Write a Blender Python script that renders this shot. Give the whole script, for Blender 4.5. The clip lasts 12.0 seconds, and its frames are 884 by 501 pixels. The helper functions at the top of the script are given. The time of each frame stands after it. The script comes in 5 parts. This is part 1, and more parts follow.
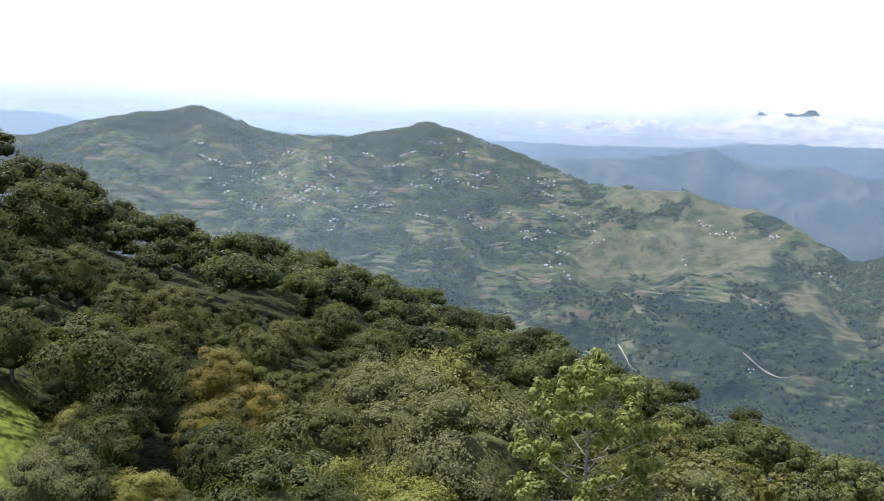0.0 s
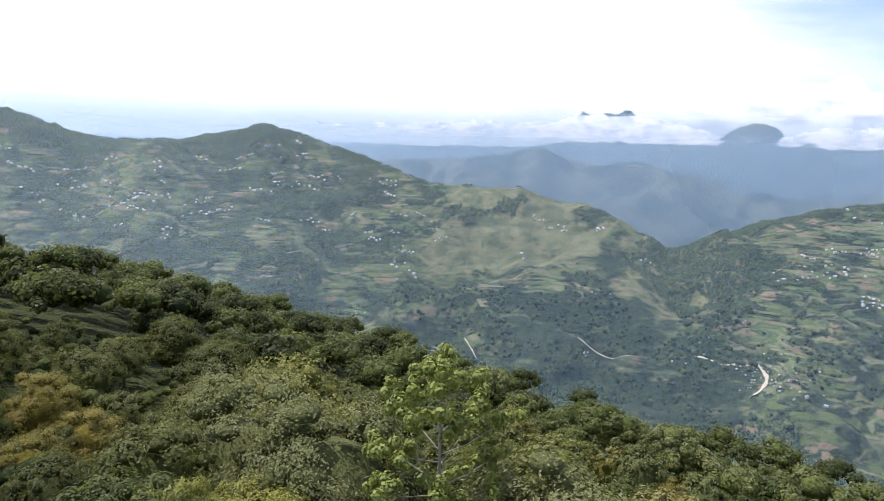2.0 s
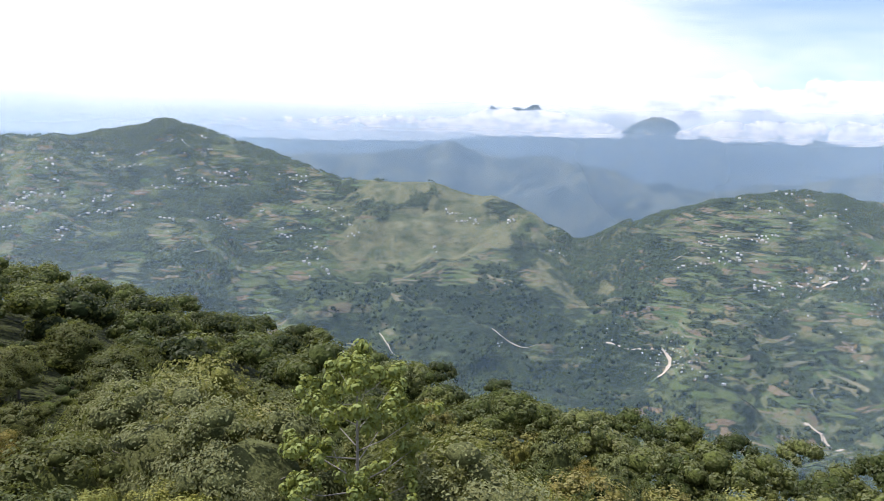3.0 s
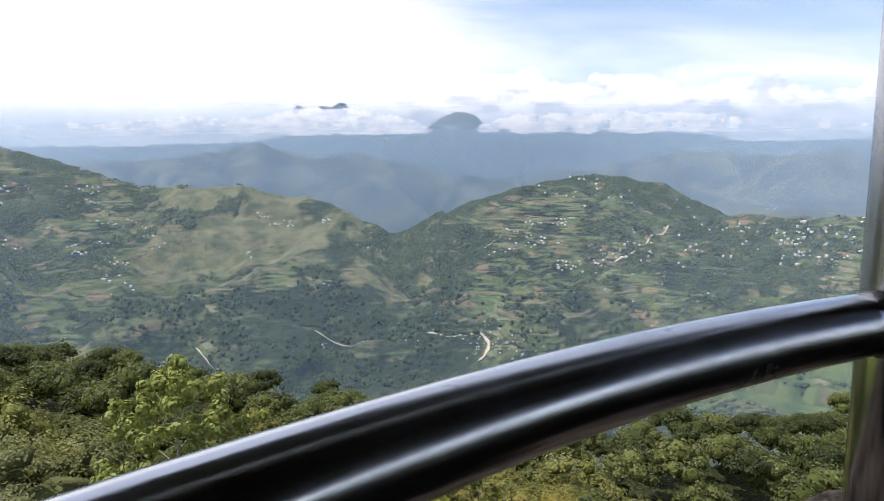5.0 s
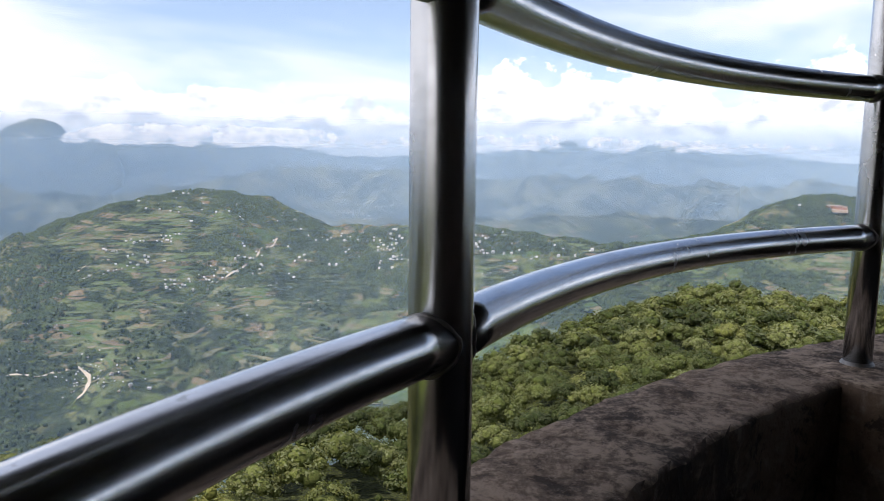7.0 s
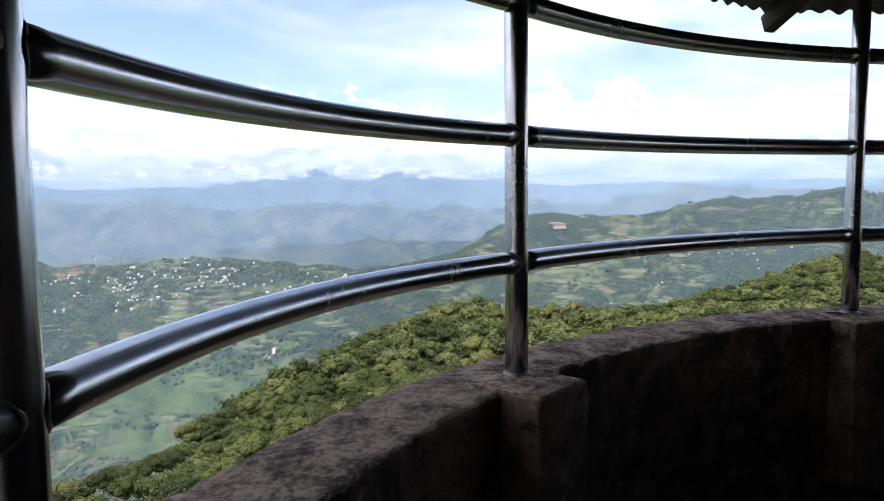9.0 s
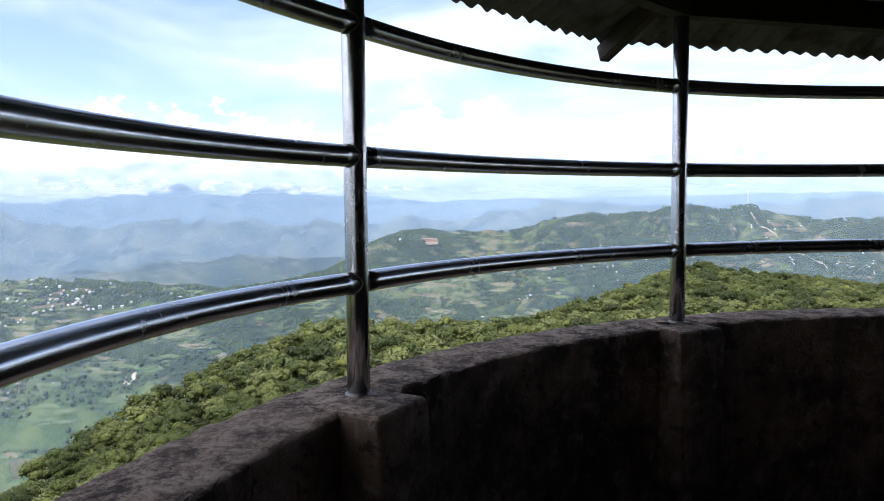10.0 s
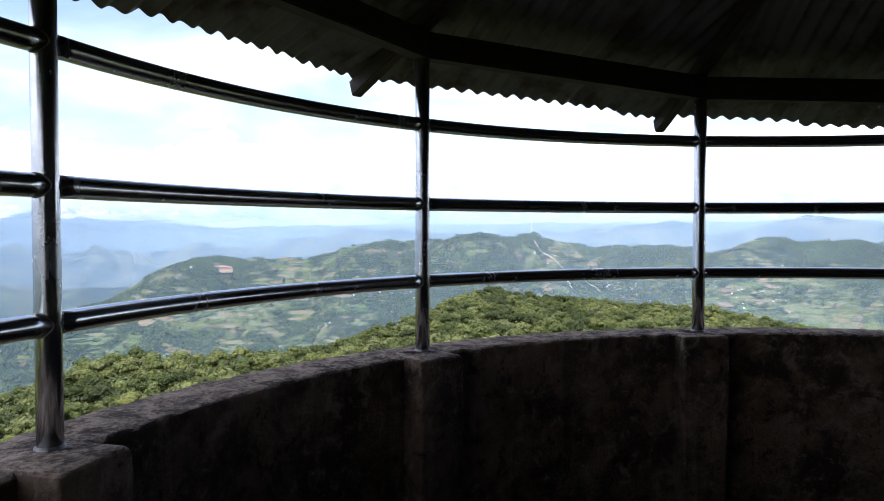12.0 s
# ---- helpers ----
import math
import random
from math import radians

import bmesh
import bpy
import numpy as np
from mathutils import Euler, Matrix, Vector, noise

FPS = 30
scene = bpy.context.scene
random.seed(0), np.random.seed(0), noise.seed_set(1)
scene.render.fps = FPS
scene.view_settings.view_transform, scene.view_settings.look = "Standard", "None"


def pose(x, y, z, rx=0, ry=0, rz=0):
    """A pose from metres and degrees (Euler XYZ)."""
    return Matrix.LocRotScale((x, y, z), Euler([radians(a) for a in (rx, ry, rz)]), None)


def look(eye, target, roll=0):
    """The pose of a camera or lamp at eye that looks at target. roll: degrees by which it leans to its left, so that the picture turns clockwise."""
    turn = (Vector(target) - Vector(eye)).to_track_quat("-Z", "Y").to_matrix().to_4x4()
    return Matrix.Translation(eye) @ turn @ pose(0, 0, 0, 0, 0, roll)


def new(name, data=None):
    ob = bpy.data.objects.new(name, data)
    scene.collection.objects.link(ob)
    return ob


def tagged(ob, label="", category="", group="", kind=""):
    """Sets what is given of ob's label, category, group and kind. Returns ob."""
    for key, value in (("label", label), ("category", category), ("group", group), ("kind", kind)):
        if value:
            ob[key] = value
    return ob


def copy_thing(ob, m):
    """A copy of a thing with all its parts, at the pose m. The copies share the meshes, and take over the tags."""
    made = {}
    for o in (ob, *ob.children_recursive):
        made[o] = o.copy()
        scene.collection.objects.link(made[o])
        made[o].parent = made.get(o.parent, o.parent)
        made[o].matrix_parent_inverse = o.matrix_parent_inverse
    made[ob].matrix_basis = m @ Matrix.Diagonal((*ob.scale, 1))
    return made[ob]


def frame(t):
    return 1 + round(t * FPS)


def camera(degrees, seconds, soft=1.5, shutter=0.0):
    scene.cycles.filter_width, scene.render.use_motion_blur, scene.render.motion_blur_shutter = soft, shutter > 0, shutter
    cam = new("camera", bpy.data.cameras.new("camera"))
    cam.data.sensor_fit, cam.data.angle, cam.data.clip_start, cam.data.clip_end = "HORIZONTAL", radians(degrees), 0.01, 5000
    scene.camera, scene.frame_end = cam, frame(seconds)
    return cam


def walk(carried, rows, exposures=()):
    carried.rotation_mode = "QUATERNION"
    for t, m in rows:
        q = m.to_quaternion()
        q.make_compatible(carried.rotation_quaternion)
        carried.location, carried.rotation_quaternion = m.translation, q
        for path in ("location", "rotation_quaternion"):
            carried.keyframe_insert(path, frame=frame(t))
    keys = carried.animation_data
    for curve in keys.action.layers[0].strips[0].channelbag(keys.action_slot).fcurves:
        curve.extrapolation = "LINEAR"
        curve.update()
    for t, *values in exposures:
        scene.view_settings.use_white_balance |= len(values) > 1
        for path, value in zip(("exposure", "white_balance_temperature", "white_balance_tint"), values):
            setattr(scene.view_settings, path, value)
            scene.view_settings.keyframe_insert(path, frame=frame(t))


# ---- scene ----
cam = camera(63.17, 12.0, soft=0.75)
PATH = [
    (0.0, -0.400, 2.340, 1.430, 0.00, -9.19, -2.92),
    (0.5, -0.400, 2.340, 1.430, -3.15, -9.04, -3.30),
    (1.0, -0.400, 2.340, 1.430, -5.47, -8.44, -2.93),
    (1.5, -0.400, 2.340, 1.430, -9.20, -8.46, -2.73),
    (2.0, -0.400, 2.340, 1.430, -12.56, -8.55, -2.27),
    (2.5, -0.400, 2.340, 1.430, -16.11, -8.68, -1.98),
    (3.0, -0.400, 2.340, 1.430, -19.58, -8.74, -1.99),
    (3.2, -0.402, 2.335, 1.430, -21.30, -8.80, -1.95),
    (4.8, -0.453, 2.097, 1.425, -33.70, -7.95, -1.10),
    (5.0, -0.436, 2.098, 1.423, -34.53, -8.65, 0.20),
    (5.5, -0.436, 2.114, 1.434, -44.59, -7.16, 0.61),
    (6.0, -0.360, 2.150, 1.420, -53.51, -8.19, 0.69),
    (6.5, -0.312, 2.150, 1.417, -60.01, -7.50, -0.78),
    (7.0, -0.330, 2.116, 1.427, -65.00, -7.43, -0.72),
    (7.5, -0.308, 2.088, 1.425, -72.10, -7.21, -1.27),
    (7.7, -0.304, 2.084, 1.428, -76.30, -7.40, -1.30),
    (9.3, -0.336, 1.934, 1.463, -87.70, -4.55, 1.10),
    (9.5, -0.338, 1.923, 1.465, -90.60, -4.21, 1.36),
    (10.0, -0.333, 1.880, 1.468, -94.86, -4.01, 0.46),
    (10.5, -0.333, 1.826, 1.474, -99.20, -3.38, 1.10),
    (11.0, -0.344, 1.787, 1.482, -101.75, -2.84, 1.05),
    (11.5, -0.356, 1.739, 1.484, -105.73, -2.80, 0.15),
    (12.0, -0.368, 1.691, 1.486, -110.76, -1.91, -0.05),
]
EXPOSURE = 0.12
KELVIN, TINT = 6150.0, 16.0
walk(cam, [(t, pose(x, y, z, 90 + p, r, yaw)) for t, x, y, z, yaw, p, r in PATH], exposures=[(t, EXPOSURE + e, KELVIN + warm, TINT) for t, e, warm in ((0.0, 0.19, -40), (3.2, 0.20, -20), (5.0, 0.09, 230), (7.7, 0.22, 260), (9.3, 0.36, -60), (12.0, 0.58, -280))])

# ---------------------------------------------------------------- light
SUN_AZ, SUN_EL = -50.0, 64.0
sun_dir = Vector((math.sin(radians(SUN_AZ)) * math.cos(radians(SUN_EL)), math.cos(radians(SUN_AZ)) * math.cos(radians(SUN_EL)), math.sin(radians(SUN_EL))))
sun = new("sun", bpy.data.lights.new("sun", "SUN"))
sun.data.energy, sun.data.angle, sun.data.color = 4.8, radians(0.6), (1.0, 0.95, 0.86)
sun.matrix_world = look(sun_dir * 100, (0, 0, 0))


class Nodes:
    """Short hand for building a node tree."""

    def __init__(self, tree):
        self.t = tree
        tree.nodes.clear()

    def n(self, kind, inputs=(), operation="", clamp=False, data="", smooth=False, attribute=""):
        node = self.t.nodes.new(kind)
        if operation:
            node.operation = operation
        if clamp:
            node.use_clamp = True
        if data:
            node.data_type = data
        if smooth:
            node.interpolation_type = "SMOOTHSTEP"
        if attribute:
            node.attribute_name = attribute
        for key, value in dict(inputs).items():
            if isinstance(value, bpy.types.NodeSocket):
                self.t.links.new(value, node.inputs[key])
            else:
                node.inputs[key].default_value = value
        return node

    def math(self, op, a, b=0.0, c=0.0, clamp=False):
        return self.n("ShaderNodeMath", {0: a, 1: b, 2: c}, operation=op, clamp=clamp).outputs[0]

    def ramp(self, fac, lo, hi, a=0.0, b=1.0, smooth=True):
        return self.n("ShaderNodeMapRange", {"Value": fac, "From Min": lo, "From Max": hi, "To Min": a, "To Max": b}, smooth=smooth).outputs[0]

    def mix(self, fac, a, b):
        node = self.n("ShaderNodeMix", data="RGBA")
        for key, value in ((0, fac), (6, a), (7, b)):
            if isinstance(value, bpy.types.NodeSocket):
                self.t.links.new(value, node.inputs[key])
            else:
                node.inputs[key].default_value = value if key == 0 else (*value, 1)
        return node.outputs[2]

    def noise(self, vec, scale, detail=4.0, rough=0.55, dist=0.0):
        return self.n("ShaderNodeTexNoise", {"Vector": vec, "Scale": scale, "Detail": detail, "Roughness": rough, "Distortion": dist}).outputs["Fac"]

    def scaled(self, vec, s):
        return self.n("ShaderNodeVectorMath", {0: vec, 1: s}, operation="MULTIPLY").outputs[0]

    def colours(self, fac, stops):
        node = self.n("ShaderNodeValToRGB", {"Fac": fac})
        while len(node.color_ramp.elements) < len(stops):
            node.color_ramp.elements.new(0.5)
        for e, (p, col) in zip(node.color_ramp.elements, stops):
            e.position, e.color = p, (*col, 1)
        return node.outputs["Color"]


def make_world():
    w = bpy.data.worlds.new("world")
    w.use_nodes = True
    scene.world = w
    k = Nodes(w.node_tree)
    sky = k.n("ShaderNodeTexSky")
    sky.sky_type, sky.sun_disc, sky.sun_elevation, sky.sun_rotation = "NISHITA", False, radians(SUN_EL), radians(SUN_AZ)
    sky.altitude, sky.air_density, sky.dust_density = 1500.0, 1.0, 1.2
    d = k.n("ShaderNodeTexCoord").outputs["Generated"]
    sep = k.n("ShaderNodeSeparateXYZ", {0: d})
    z = sep.outputs[2]
    # thin high cloud: a flat sheet, seen in perspective
    up = k.math("MAXIMUM", k.math("ADD", z, 0.10), 0.02)
    flat = k.n("ShaderNodeCombineXYZ", {0: k.math("DIVIDE", sep.outputs[0], up), 1: k.math("DIVIDE", sep.outputs[1], up), 2: 0.0}).outputs[0]
    streak = k.noise(k.scaled(flat, (0.8, 1.0, 1.0)), 0.60, 7.0, 0.56, 0.5)
    towards = k.n("ShaderNodeVectorMath", {0: d, 1: tuple(sun_dir)}, operation="DOT_PRODUCT").outputs["Value"]
    veil = k.ramp(towards, 0.06, 0.34, 0.0, 0.55)
    low = k.ramp(z, 0.02, 0.22, 0.12, 0.0)
    high = k.ramp(k.math("ADD", k.math("ADD", streak, veil), low), 0.42, 0.82, 0.10, 1.0)
    # the veil is seen edge-on low down and thins out overhead
    high = k.math("MULTIPLY", high, k.ramp(z, 0.17, 0.40, 1.0, 0.36))
    # heaped cloud along the horizon, with a level base
    lump = k.noise(k.scaled(d, (1.0, 1.0, 1.6)), 13.0, 10.0, 0.60, 0.1)
    big = k.noise(k.scaled(d, (1.0, 1.0, 0.3)), 3.2, 2.0, 0.5)
    top = k.ramp(big, 0.30, 0.70, 0.050, 0.105)
    fall = k.math("DIVIDE", k.math("SUBTRACT", z, 0.012), top)
    heap = k.ramp(k.math("SUBTRACT", k.math("ADD", lump, 0.38), k.math("MULTIPLY", fall, 0.36)), 0.45, 0.50)
    shade = k.noise(k.scaled(d, (1.0, 1.0, 1.8)), 24.0, 8.0, 0.66)
    under = k.noise(k.scaled(k.n("ShaderNodeVectorMath", {0: d, 1: (0.0, 0.0, 0.012)}, operation="ADD").outputs[0], (1.0, 1.0, 1.6)), 13.0, 10.0, 0.60, 0.1)
    lit = k.math("ADD", k.math("MULTIPLY", k.math("SUBTRACT", lump, under), 2.2), k.math("ADD", k.math("MULTIPLY", k.math("SUBTRACT", shade, 0.5), 1.3), 0.62))
    heap_col = k.mix(k.ramp(lit, 0.25, 0.75), (4.7, 5.1, 5.8), (8.6, 8.7, 8.8))
    heap_col = k.mix(k.ramp(towards, 0.02, 0.26, 0.0, 0.85), heap_col, (9.0, 9.0, 9.0))
    veil_col = k.mix(k.ramp(towards, 0.15, 0.60), (6.9, 7.2, 7.5), (9.2, 9.2, 9.0))
    sky_col = k.n("ShaderNodeMix", data="RGBA")
    k.t.links.new(high, sky_col.inputs[0])
    k.t.links.new(sky.outputs[0], sky_col.inputs[6])
    k.t.links.new(veil_col, sky_col.inputs[7])
    out = k.n("ShaderNodeMix", data="RGBA")
    k.t.links.new(heap, out.inputs[0])
    k.t.links.new(sky_col.outputs[2], out.inputs[6])
    k.t.links.new(heap_col, out.inputs[7])
    bg = k.n("ShaderNodeBackground", {"Color": out.outputs[2], "Strength": 0.15})
    k.n("ShaderNodeOutputWorld", {"Surface": bg.outputs[0]})


make_world()


# ---------------------------------------------------------------- materials
def material(name, build):
    m = bpy.data.materials.new(name)
    m.use_nodes = True
    k = Nodes(m.node_tree)
    k.n("ShaderNodeOutputMaterial", {"Surface": build(k)})
    return m


def position(k):
    return k.n("ShaderNodeNewGeometry").outputs["Position"]


def local(k):
    return k.n("ShaderNodeTexCoord").outputs["Object"]


def principled(k, colour, rough, height=None, strength=0.3, dist=0.02, metal=0.0, spec=0.5):
    ins = {"Base Color": colour if isinstance(colour, bpy.types.NodeSocket) else (*colour, 1), "Roughness": rough, "Metallic": metal, "Specular IOR Level": spec}
    if height is not None:
        ins["Normal"] = k.n("ShaderNodeBump", {"Strength": strength, "Distance": dist, "Height": height}).outputs[0]
    return k.n("ShaderNodeBsdfPrincipled", ins).outputs[0]


def leaf_build(stops, source):
    def build(k):
        if source == "object":
            tone = k.n("ShaderNodeObjectInfo").outputs["Random"]
        else:
            tone = k.n("ShaderNodeAttribute", attribute="tone").outputs["Fac"]
        one = k.n("ShaderNodeNewGeometry").outputs["Random Per Island"]
        base = k.colours(tone, stops)
        hsv = k.n("ShaderNodeHueSaturation", {"Hue": k.ramp(one, 0, 1, 0.476, 0.503), "Saturation": k.ramp(one, 0, 1, 1.05, 0.85) if source == "object" else k.ramp(one, 0, 1, 0.96, 0.74), "Value": k.ramp(one, 0, 1, 0.74, 1.24, False), "Color": base})
        c = hsv.outputs[0]
        front = k.n("ShaderNodeBsdfPrincipled", {"Base Color": c, "Roughness": 0.55, "Specular IOR Level": 0.22}).outputs[0]
        back = k.n("ShaderNodeBsdfTranslucent", {"Color": k.mix(0.35, (0.165, 0.19, 0.034), (0.20, 0.21, 0.042))}).outputs[0]
        return k.n("ShaderNodeMixShader", {0: 0.30, 1: front, 2: back}).outputs[0]
    return build


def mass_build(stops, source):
    """The body of a crown: leaf colour darkened to stand for the shade inside, with dark gaps between the sprays."""
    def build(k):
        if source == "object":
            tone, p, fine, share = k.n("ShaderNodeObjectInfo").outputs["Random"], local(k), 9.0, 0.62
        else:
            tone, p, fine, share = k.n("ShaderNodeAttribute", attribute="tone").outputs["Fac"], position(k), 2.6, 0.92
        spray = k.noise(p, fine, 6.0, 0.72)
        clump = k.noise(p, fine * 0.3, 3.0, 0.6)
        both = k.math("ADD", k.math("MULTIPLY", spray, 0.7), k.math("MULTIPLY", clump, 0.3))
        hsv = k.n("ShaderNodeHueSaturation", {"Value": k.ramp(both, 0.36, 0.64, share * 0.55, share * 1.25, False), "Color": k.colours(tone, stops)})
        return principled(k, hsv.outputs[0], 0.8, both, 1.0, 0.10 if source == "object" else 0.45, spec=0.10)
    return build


GREENS = [(0.0, (0.036, 0.050, 0.015)), (0.20, (0.074, 0.096, 0.024)), (0.38, (0.124, 0.144, 0.037)), (0.52, (0.146, 0.167, 0.055)),
          (0.66, (0.174, 0.188, 0.044)), (0.84, (0.228, 0.234, 0.052)), (0.95, (0.235, 0.220, 0.056)), (1.0, (0.215, 0.175, 0.056))]
AIRY = [(0.0, (0.200, 0.250, 0.048)), (1.0, (0.215, 0.262, 0.052))]
airy_leaf_mat = material("airy_leaf", leaf_build(AIRY, "object"))
leaf_mat = material("leaf", leaf_build(GREENS, "object"))
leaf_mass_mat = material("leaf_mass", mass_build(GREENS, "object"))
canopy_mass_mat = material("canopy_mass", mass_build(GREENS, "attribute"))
canopy_mat = material("canopy", leaf_build(GREENS, "attribute"))
# very dark green stock, which also stands for shade on the backlit left slope
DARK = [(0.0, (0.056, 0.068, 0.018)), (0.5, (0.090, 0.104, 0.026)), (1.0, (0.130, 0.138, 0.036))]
FRESH = [(0.0, (0.220, 0.250, 0.046)), (1.0, (0.320, 0.320, 0.060))]
GREY = [(0.0, (0.158, 0.174, 0.064)), (1.0, (0.182, 0.196, 0.074))]
GOLD = [(0.0, (0.235, 0.205, 0.034)), (1.0, (0.275, 0.215, 0.038))]
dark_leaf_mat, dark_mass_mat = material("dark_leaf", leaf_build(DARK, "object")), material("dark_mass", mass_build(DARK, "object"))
fresh_mat, fresh_mass_mat = material("fresh_leaf", leaf_build(FRESH, "object")), material("fresh_mass", mass_build(FRESH, "object"))
grey_leaf_mat, grey_mass_mat = material("grey_leaf", leaf_build(GREY, "object")), material("grey_mass", mass_build(GREY, "object"))
gold_leaf_mat, gold_mass_mat = material("gold_leaf", leaf_build(GOLD, "object")), material("gold_mass", mass_build(GOLD, "object"))
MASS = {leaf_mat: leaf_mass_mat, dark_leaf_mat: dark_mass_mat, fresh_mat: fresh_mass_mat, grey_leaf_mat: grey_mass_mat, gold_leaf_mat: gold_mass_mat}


def hill_tree_build(k):
    tone = k.n("ShaderNodeAttribute", attribute="tone").outputs["Fac"]
    return principled(k, k.colours(tone, [(0.0, (0.014, 0.024, 0.012)), (0.6, (0.034, 0.052, 0.021)), (1.0, (0.066, 0.086, 0.030))]), 0.8, spec=0.15)


hill_tree_mat = material("hill_tree", hill_tree_build)


def field_build(k):
    tone = k.n("ShaderNodeAttribute", attribute="tone").outputs["Fac"]
    p = position(k)
    g = k.noise(p, 0.35, 4.0, 0.65)
    col = k.colours(tone, [(0.0, (0.060, 0.102, 0.036)), (0.35, (0.098, 0.134, 0.054)), (0.62, (0.150, 0.160, 0.086)), (0.86, (0.205, 0.172, 0.116)), (1.0, (0.150, 0.110, 0.074))])
    return principled(k, k.mix(k.ramp(g, 0.40, 0.66, 0.0, 0.7), col, (0.060, 0.080, 0.034)), 0.95, spec=0.1)


field_mat = material("field", field_build)


def bark_build(k):
    p = local(k)
    h = k.noise(k.scaled(p, (1, 1, 0.25)), 14.0, 5.0)
    return principled(k, k.mix(h, (0.10, 0.085, 0.065), (0.30, 0.27, 0.22)), 0.9, h, 0.6, 0.03)


bark_mat = material("bark", bark_build)


def land_build(k):
    p = position(k)
    grass = k.n("ShaderNodeAttribute", attribute="pasture").outputs["Fac"]
    farm = k.n("ShaderNodeAttribute", attribute="farm").outputs["Fac"]
    near = k.n("ShaderNodeAttribute", attribute="lawn").outputs["Fac"]
    z = k.n("ShaderNodeSeparateXYZ", {0: p}).outputs[2]
    wood = k.noise(p, 0.030, 7.0, 0.64)
    speck = k.noise(p, 0.13, 4.0, 0.62)
    broad = k.noise(p, 0.0050, 5.0, 0.58)
    grain = k.noise(p, 0.45, 3.0, 0.65)
    wooded = k.mix(k.ramp(k.math("ADD", k.math("MULTIPLY", speck, 0.5), k.math("MULTIPLY", grain, 0.5)), 0.40, 0.60), (0.008, 0.014, 0.009), (0.040, 0.058, 0.026))
    open_green = k.mix(k.ramp(k.math("ADD", k.math("MULTIPLY", wood, 0.5), k.math("MULTIPLY", grain, 0.5)), 0.40, 0.60), (0.024, 0.038, 0.018), (0.094, 0.112, 0.046))
    # strips of field that lie along the contours, parted by trees
    warp = k.n("ShaderNodeVectorMath", {0: p, 1: k.scaled(k.n("ShaderNodeTexNoise", {"Vector": p, "Scale": 0.02, "Detail": 3.0}).outputs["Color"], (26.0, 26.0, 9.0))}, operation="ADD").outputs[0]
    cell = k.n("ShaderNodeTexVoronoi", {"Vector": k.scaled(warp, (1.0, 1.0, 4.2)), "Scale": 0.030, "Randomness": 0.95})
    pick = k.n("ShaderNodeSeparateColor", {0: cell.outputs["Color"]})
    fields = k.colours(pick.outputs[0], [(0.0, (0.070, 0.098, 0.032)), (0.40, (0.110, 0.130, 0.045)), (0.62, (0.155, 0.140, 0.070)), (0.80, (0.190, 0.145, 0.090)), (1.0, (0.150, 0.110, 0.070))])
    hedge = k.n("ShaderNodeTexVoronoi", {"Vector": k.scaled(warp, (1.0, 1.0, 4.2)), "Scale": 0.030, "Randomness": 0.95})
    hedge.feature = "DISTANCE_TO_EDGE"
    patch = k.math("MULTIPLY", k.ramp(pick.outputs[1], 0.50, 0.52), k.ramp(k.math("ADD", hedge.outputs["Distance"], k.math("MULTIPLY", k.math("SUBTRACT", speck, 0.5), 0.22)), 0.05, 0.10))
    patch = k.math("MULTIPLY", patch, k.ramp(k.math("ADD", broad, k.math("MULTIPLY", speck, 0.30)), 0.60, 0.68))
    # terraces
    level = k.math("ADD", z, k.math("MULTIPLY", broad, 34.0))
    terrace = k.ramp(k.math("SINE", k.math("MULTIPLY", level, 0.85)), 0.30, 0.85)
    steps = k.math("MULTIPLY", terrace, k.ramp(k.math("ADD", wood, k.math("MULTIPLY", k.math("SUBTRACT", grain, 0.5), 0.25)), 0.46, 0.58))
    thick = k.ramp(k.math("ADD", wood, k.math("MULTIPLY", k.math("SUBTRACT", broad, 0.5), 0.8)), 0.50, 0.60)
    base = k.mix(thick, wooded, open_green)
    base = k.mix(k.math("MULTIPLY", k.math("MULTIPLY", steps, farm), 0.55), base, (0.140, 0.158, 0.084))
    base = k.mix(k.math("MULTIPLY", patch, farm), base, fields)
    meadow = k.mix(k.ramp(wood, 0.35, 0.65), (0.070, 0.086, 0.040), (0.165, 0.160, 0.084))
    meadow = k.mix(k.math("MULTIPLY", k.ramp(speck, 0.57, 0.64), 0.8), meadow, (0.024, 0.038, 0.017))
    lush = k.n("ShaderNodeAttribute", attribute="lush").outputs["Fac"]
    meadow = k.mix(lush, meadow, k.mix(k.ramp(wood, 0.42, 0.58), (0.046, 0.080, 0.026), (0.096, 0.128, 0.046)))
    base = k.mix(k.ramp(k.math("ADD", grass, k.math("MULTIPLY", k.math("SUBTRACT", wood, 0.5), 0.9)), 0.40, 0.60), base, meadow)
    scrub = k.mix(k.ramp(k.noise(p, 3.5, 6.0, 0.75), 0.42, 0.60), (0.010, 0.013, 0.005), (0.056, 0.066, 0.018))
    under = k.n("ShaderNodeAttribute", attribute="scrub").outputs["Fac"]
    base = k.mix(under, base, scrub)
    turf = k.mix(k.noise(p, 0.9, 6.0, 0.65), (0.085, 0.125, 0.018), (0.170, 0.205, 0.032))
    base = k.mix(near, base, turf)
    # distant ranges: woods and bare slopes in large patches
    away = k.n("ShaderNodeVectorMath", {0: p}, operation="LENGTH").outputs["Value"]
    range_col = k.mix(k.ramp(k.noise(p, 0.009, 8.0, 0.70), 0.42, 0.60), (0.012, 0.022, 0.014), (0.150, 0.150, 0.090))
    base = k.mix(k.ramp(away, 2150.0, 2450.0, 0.0, 0.85), base, range_col)
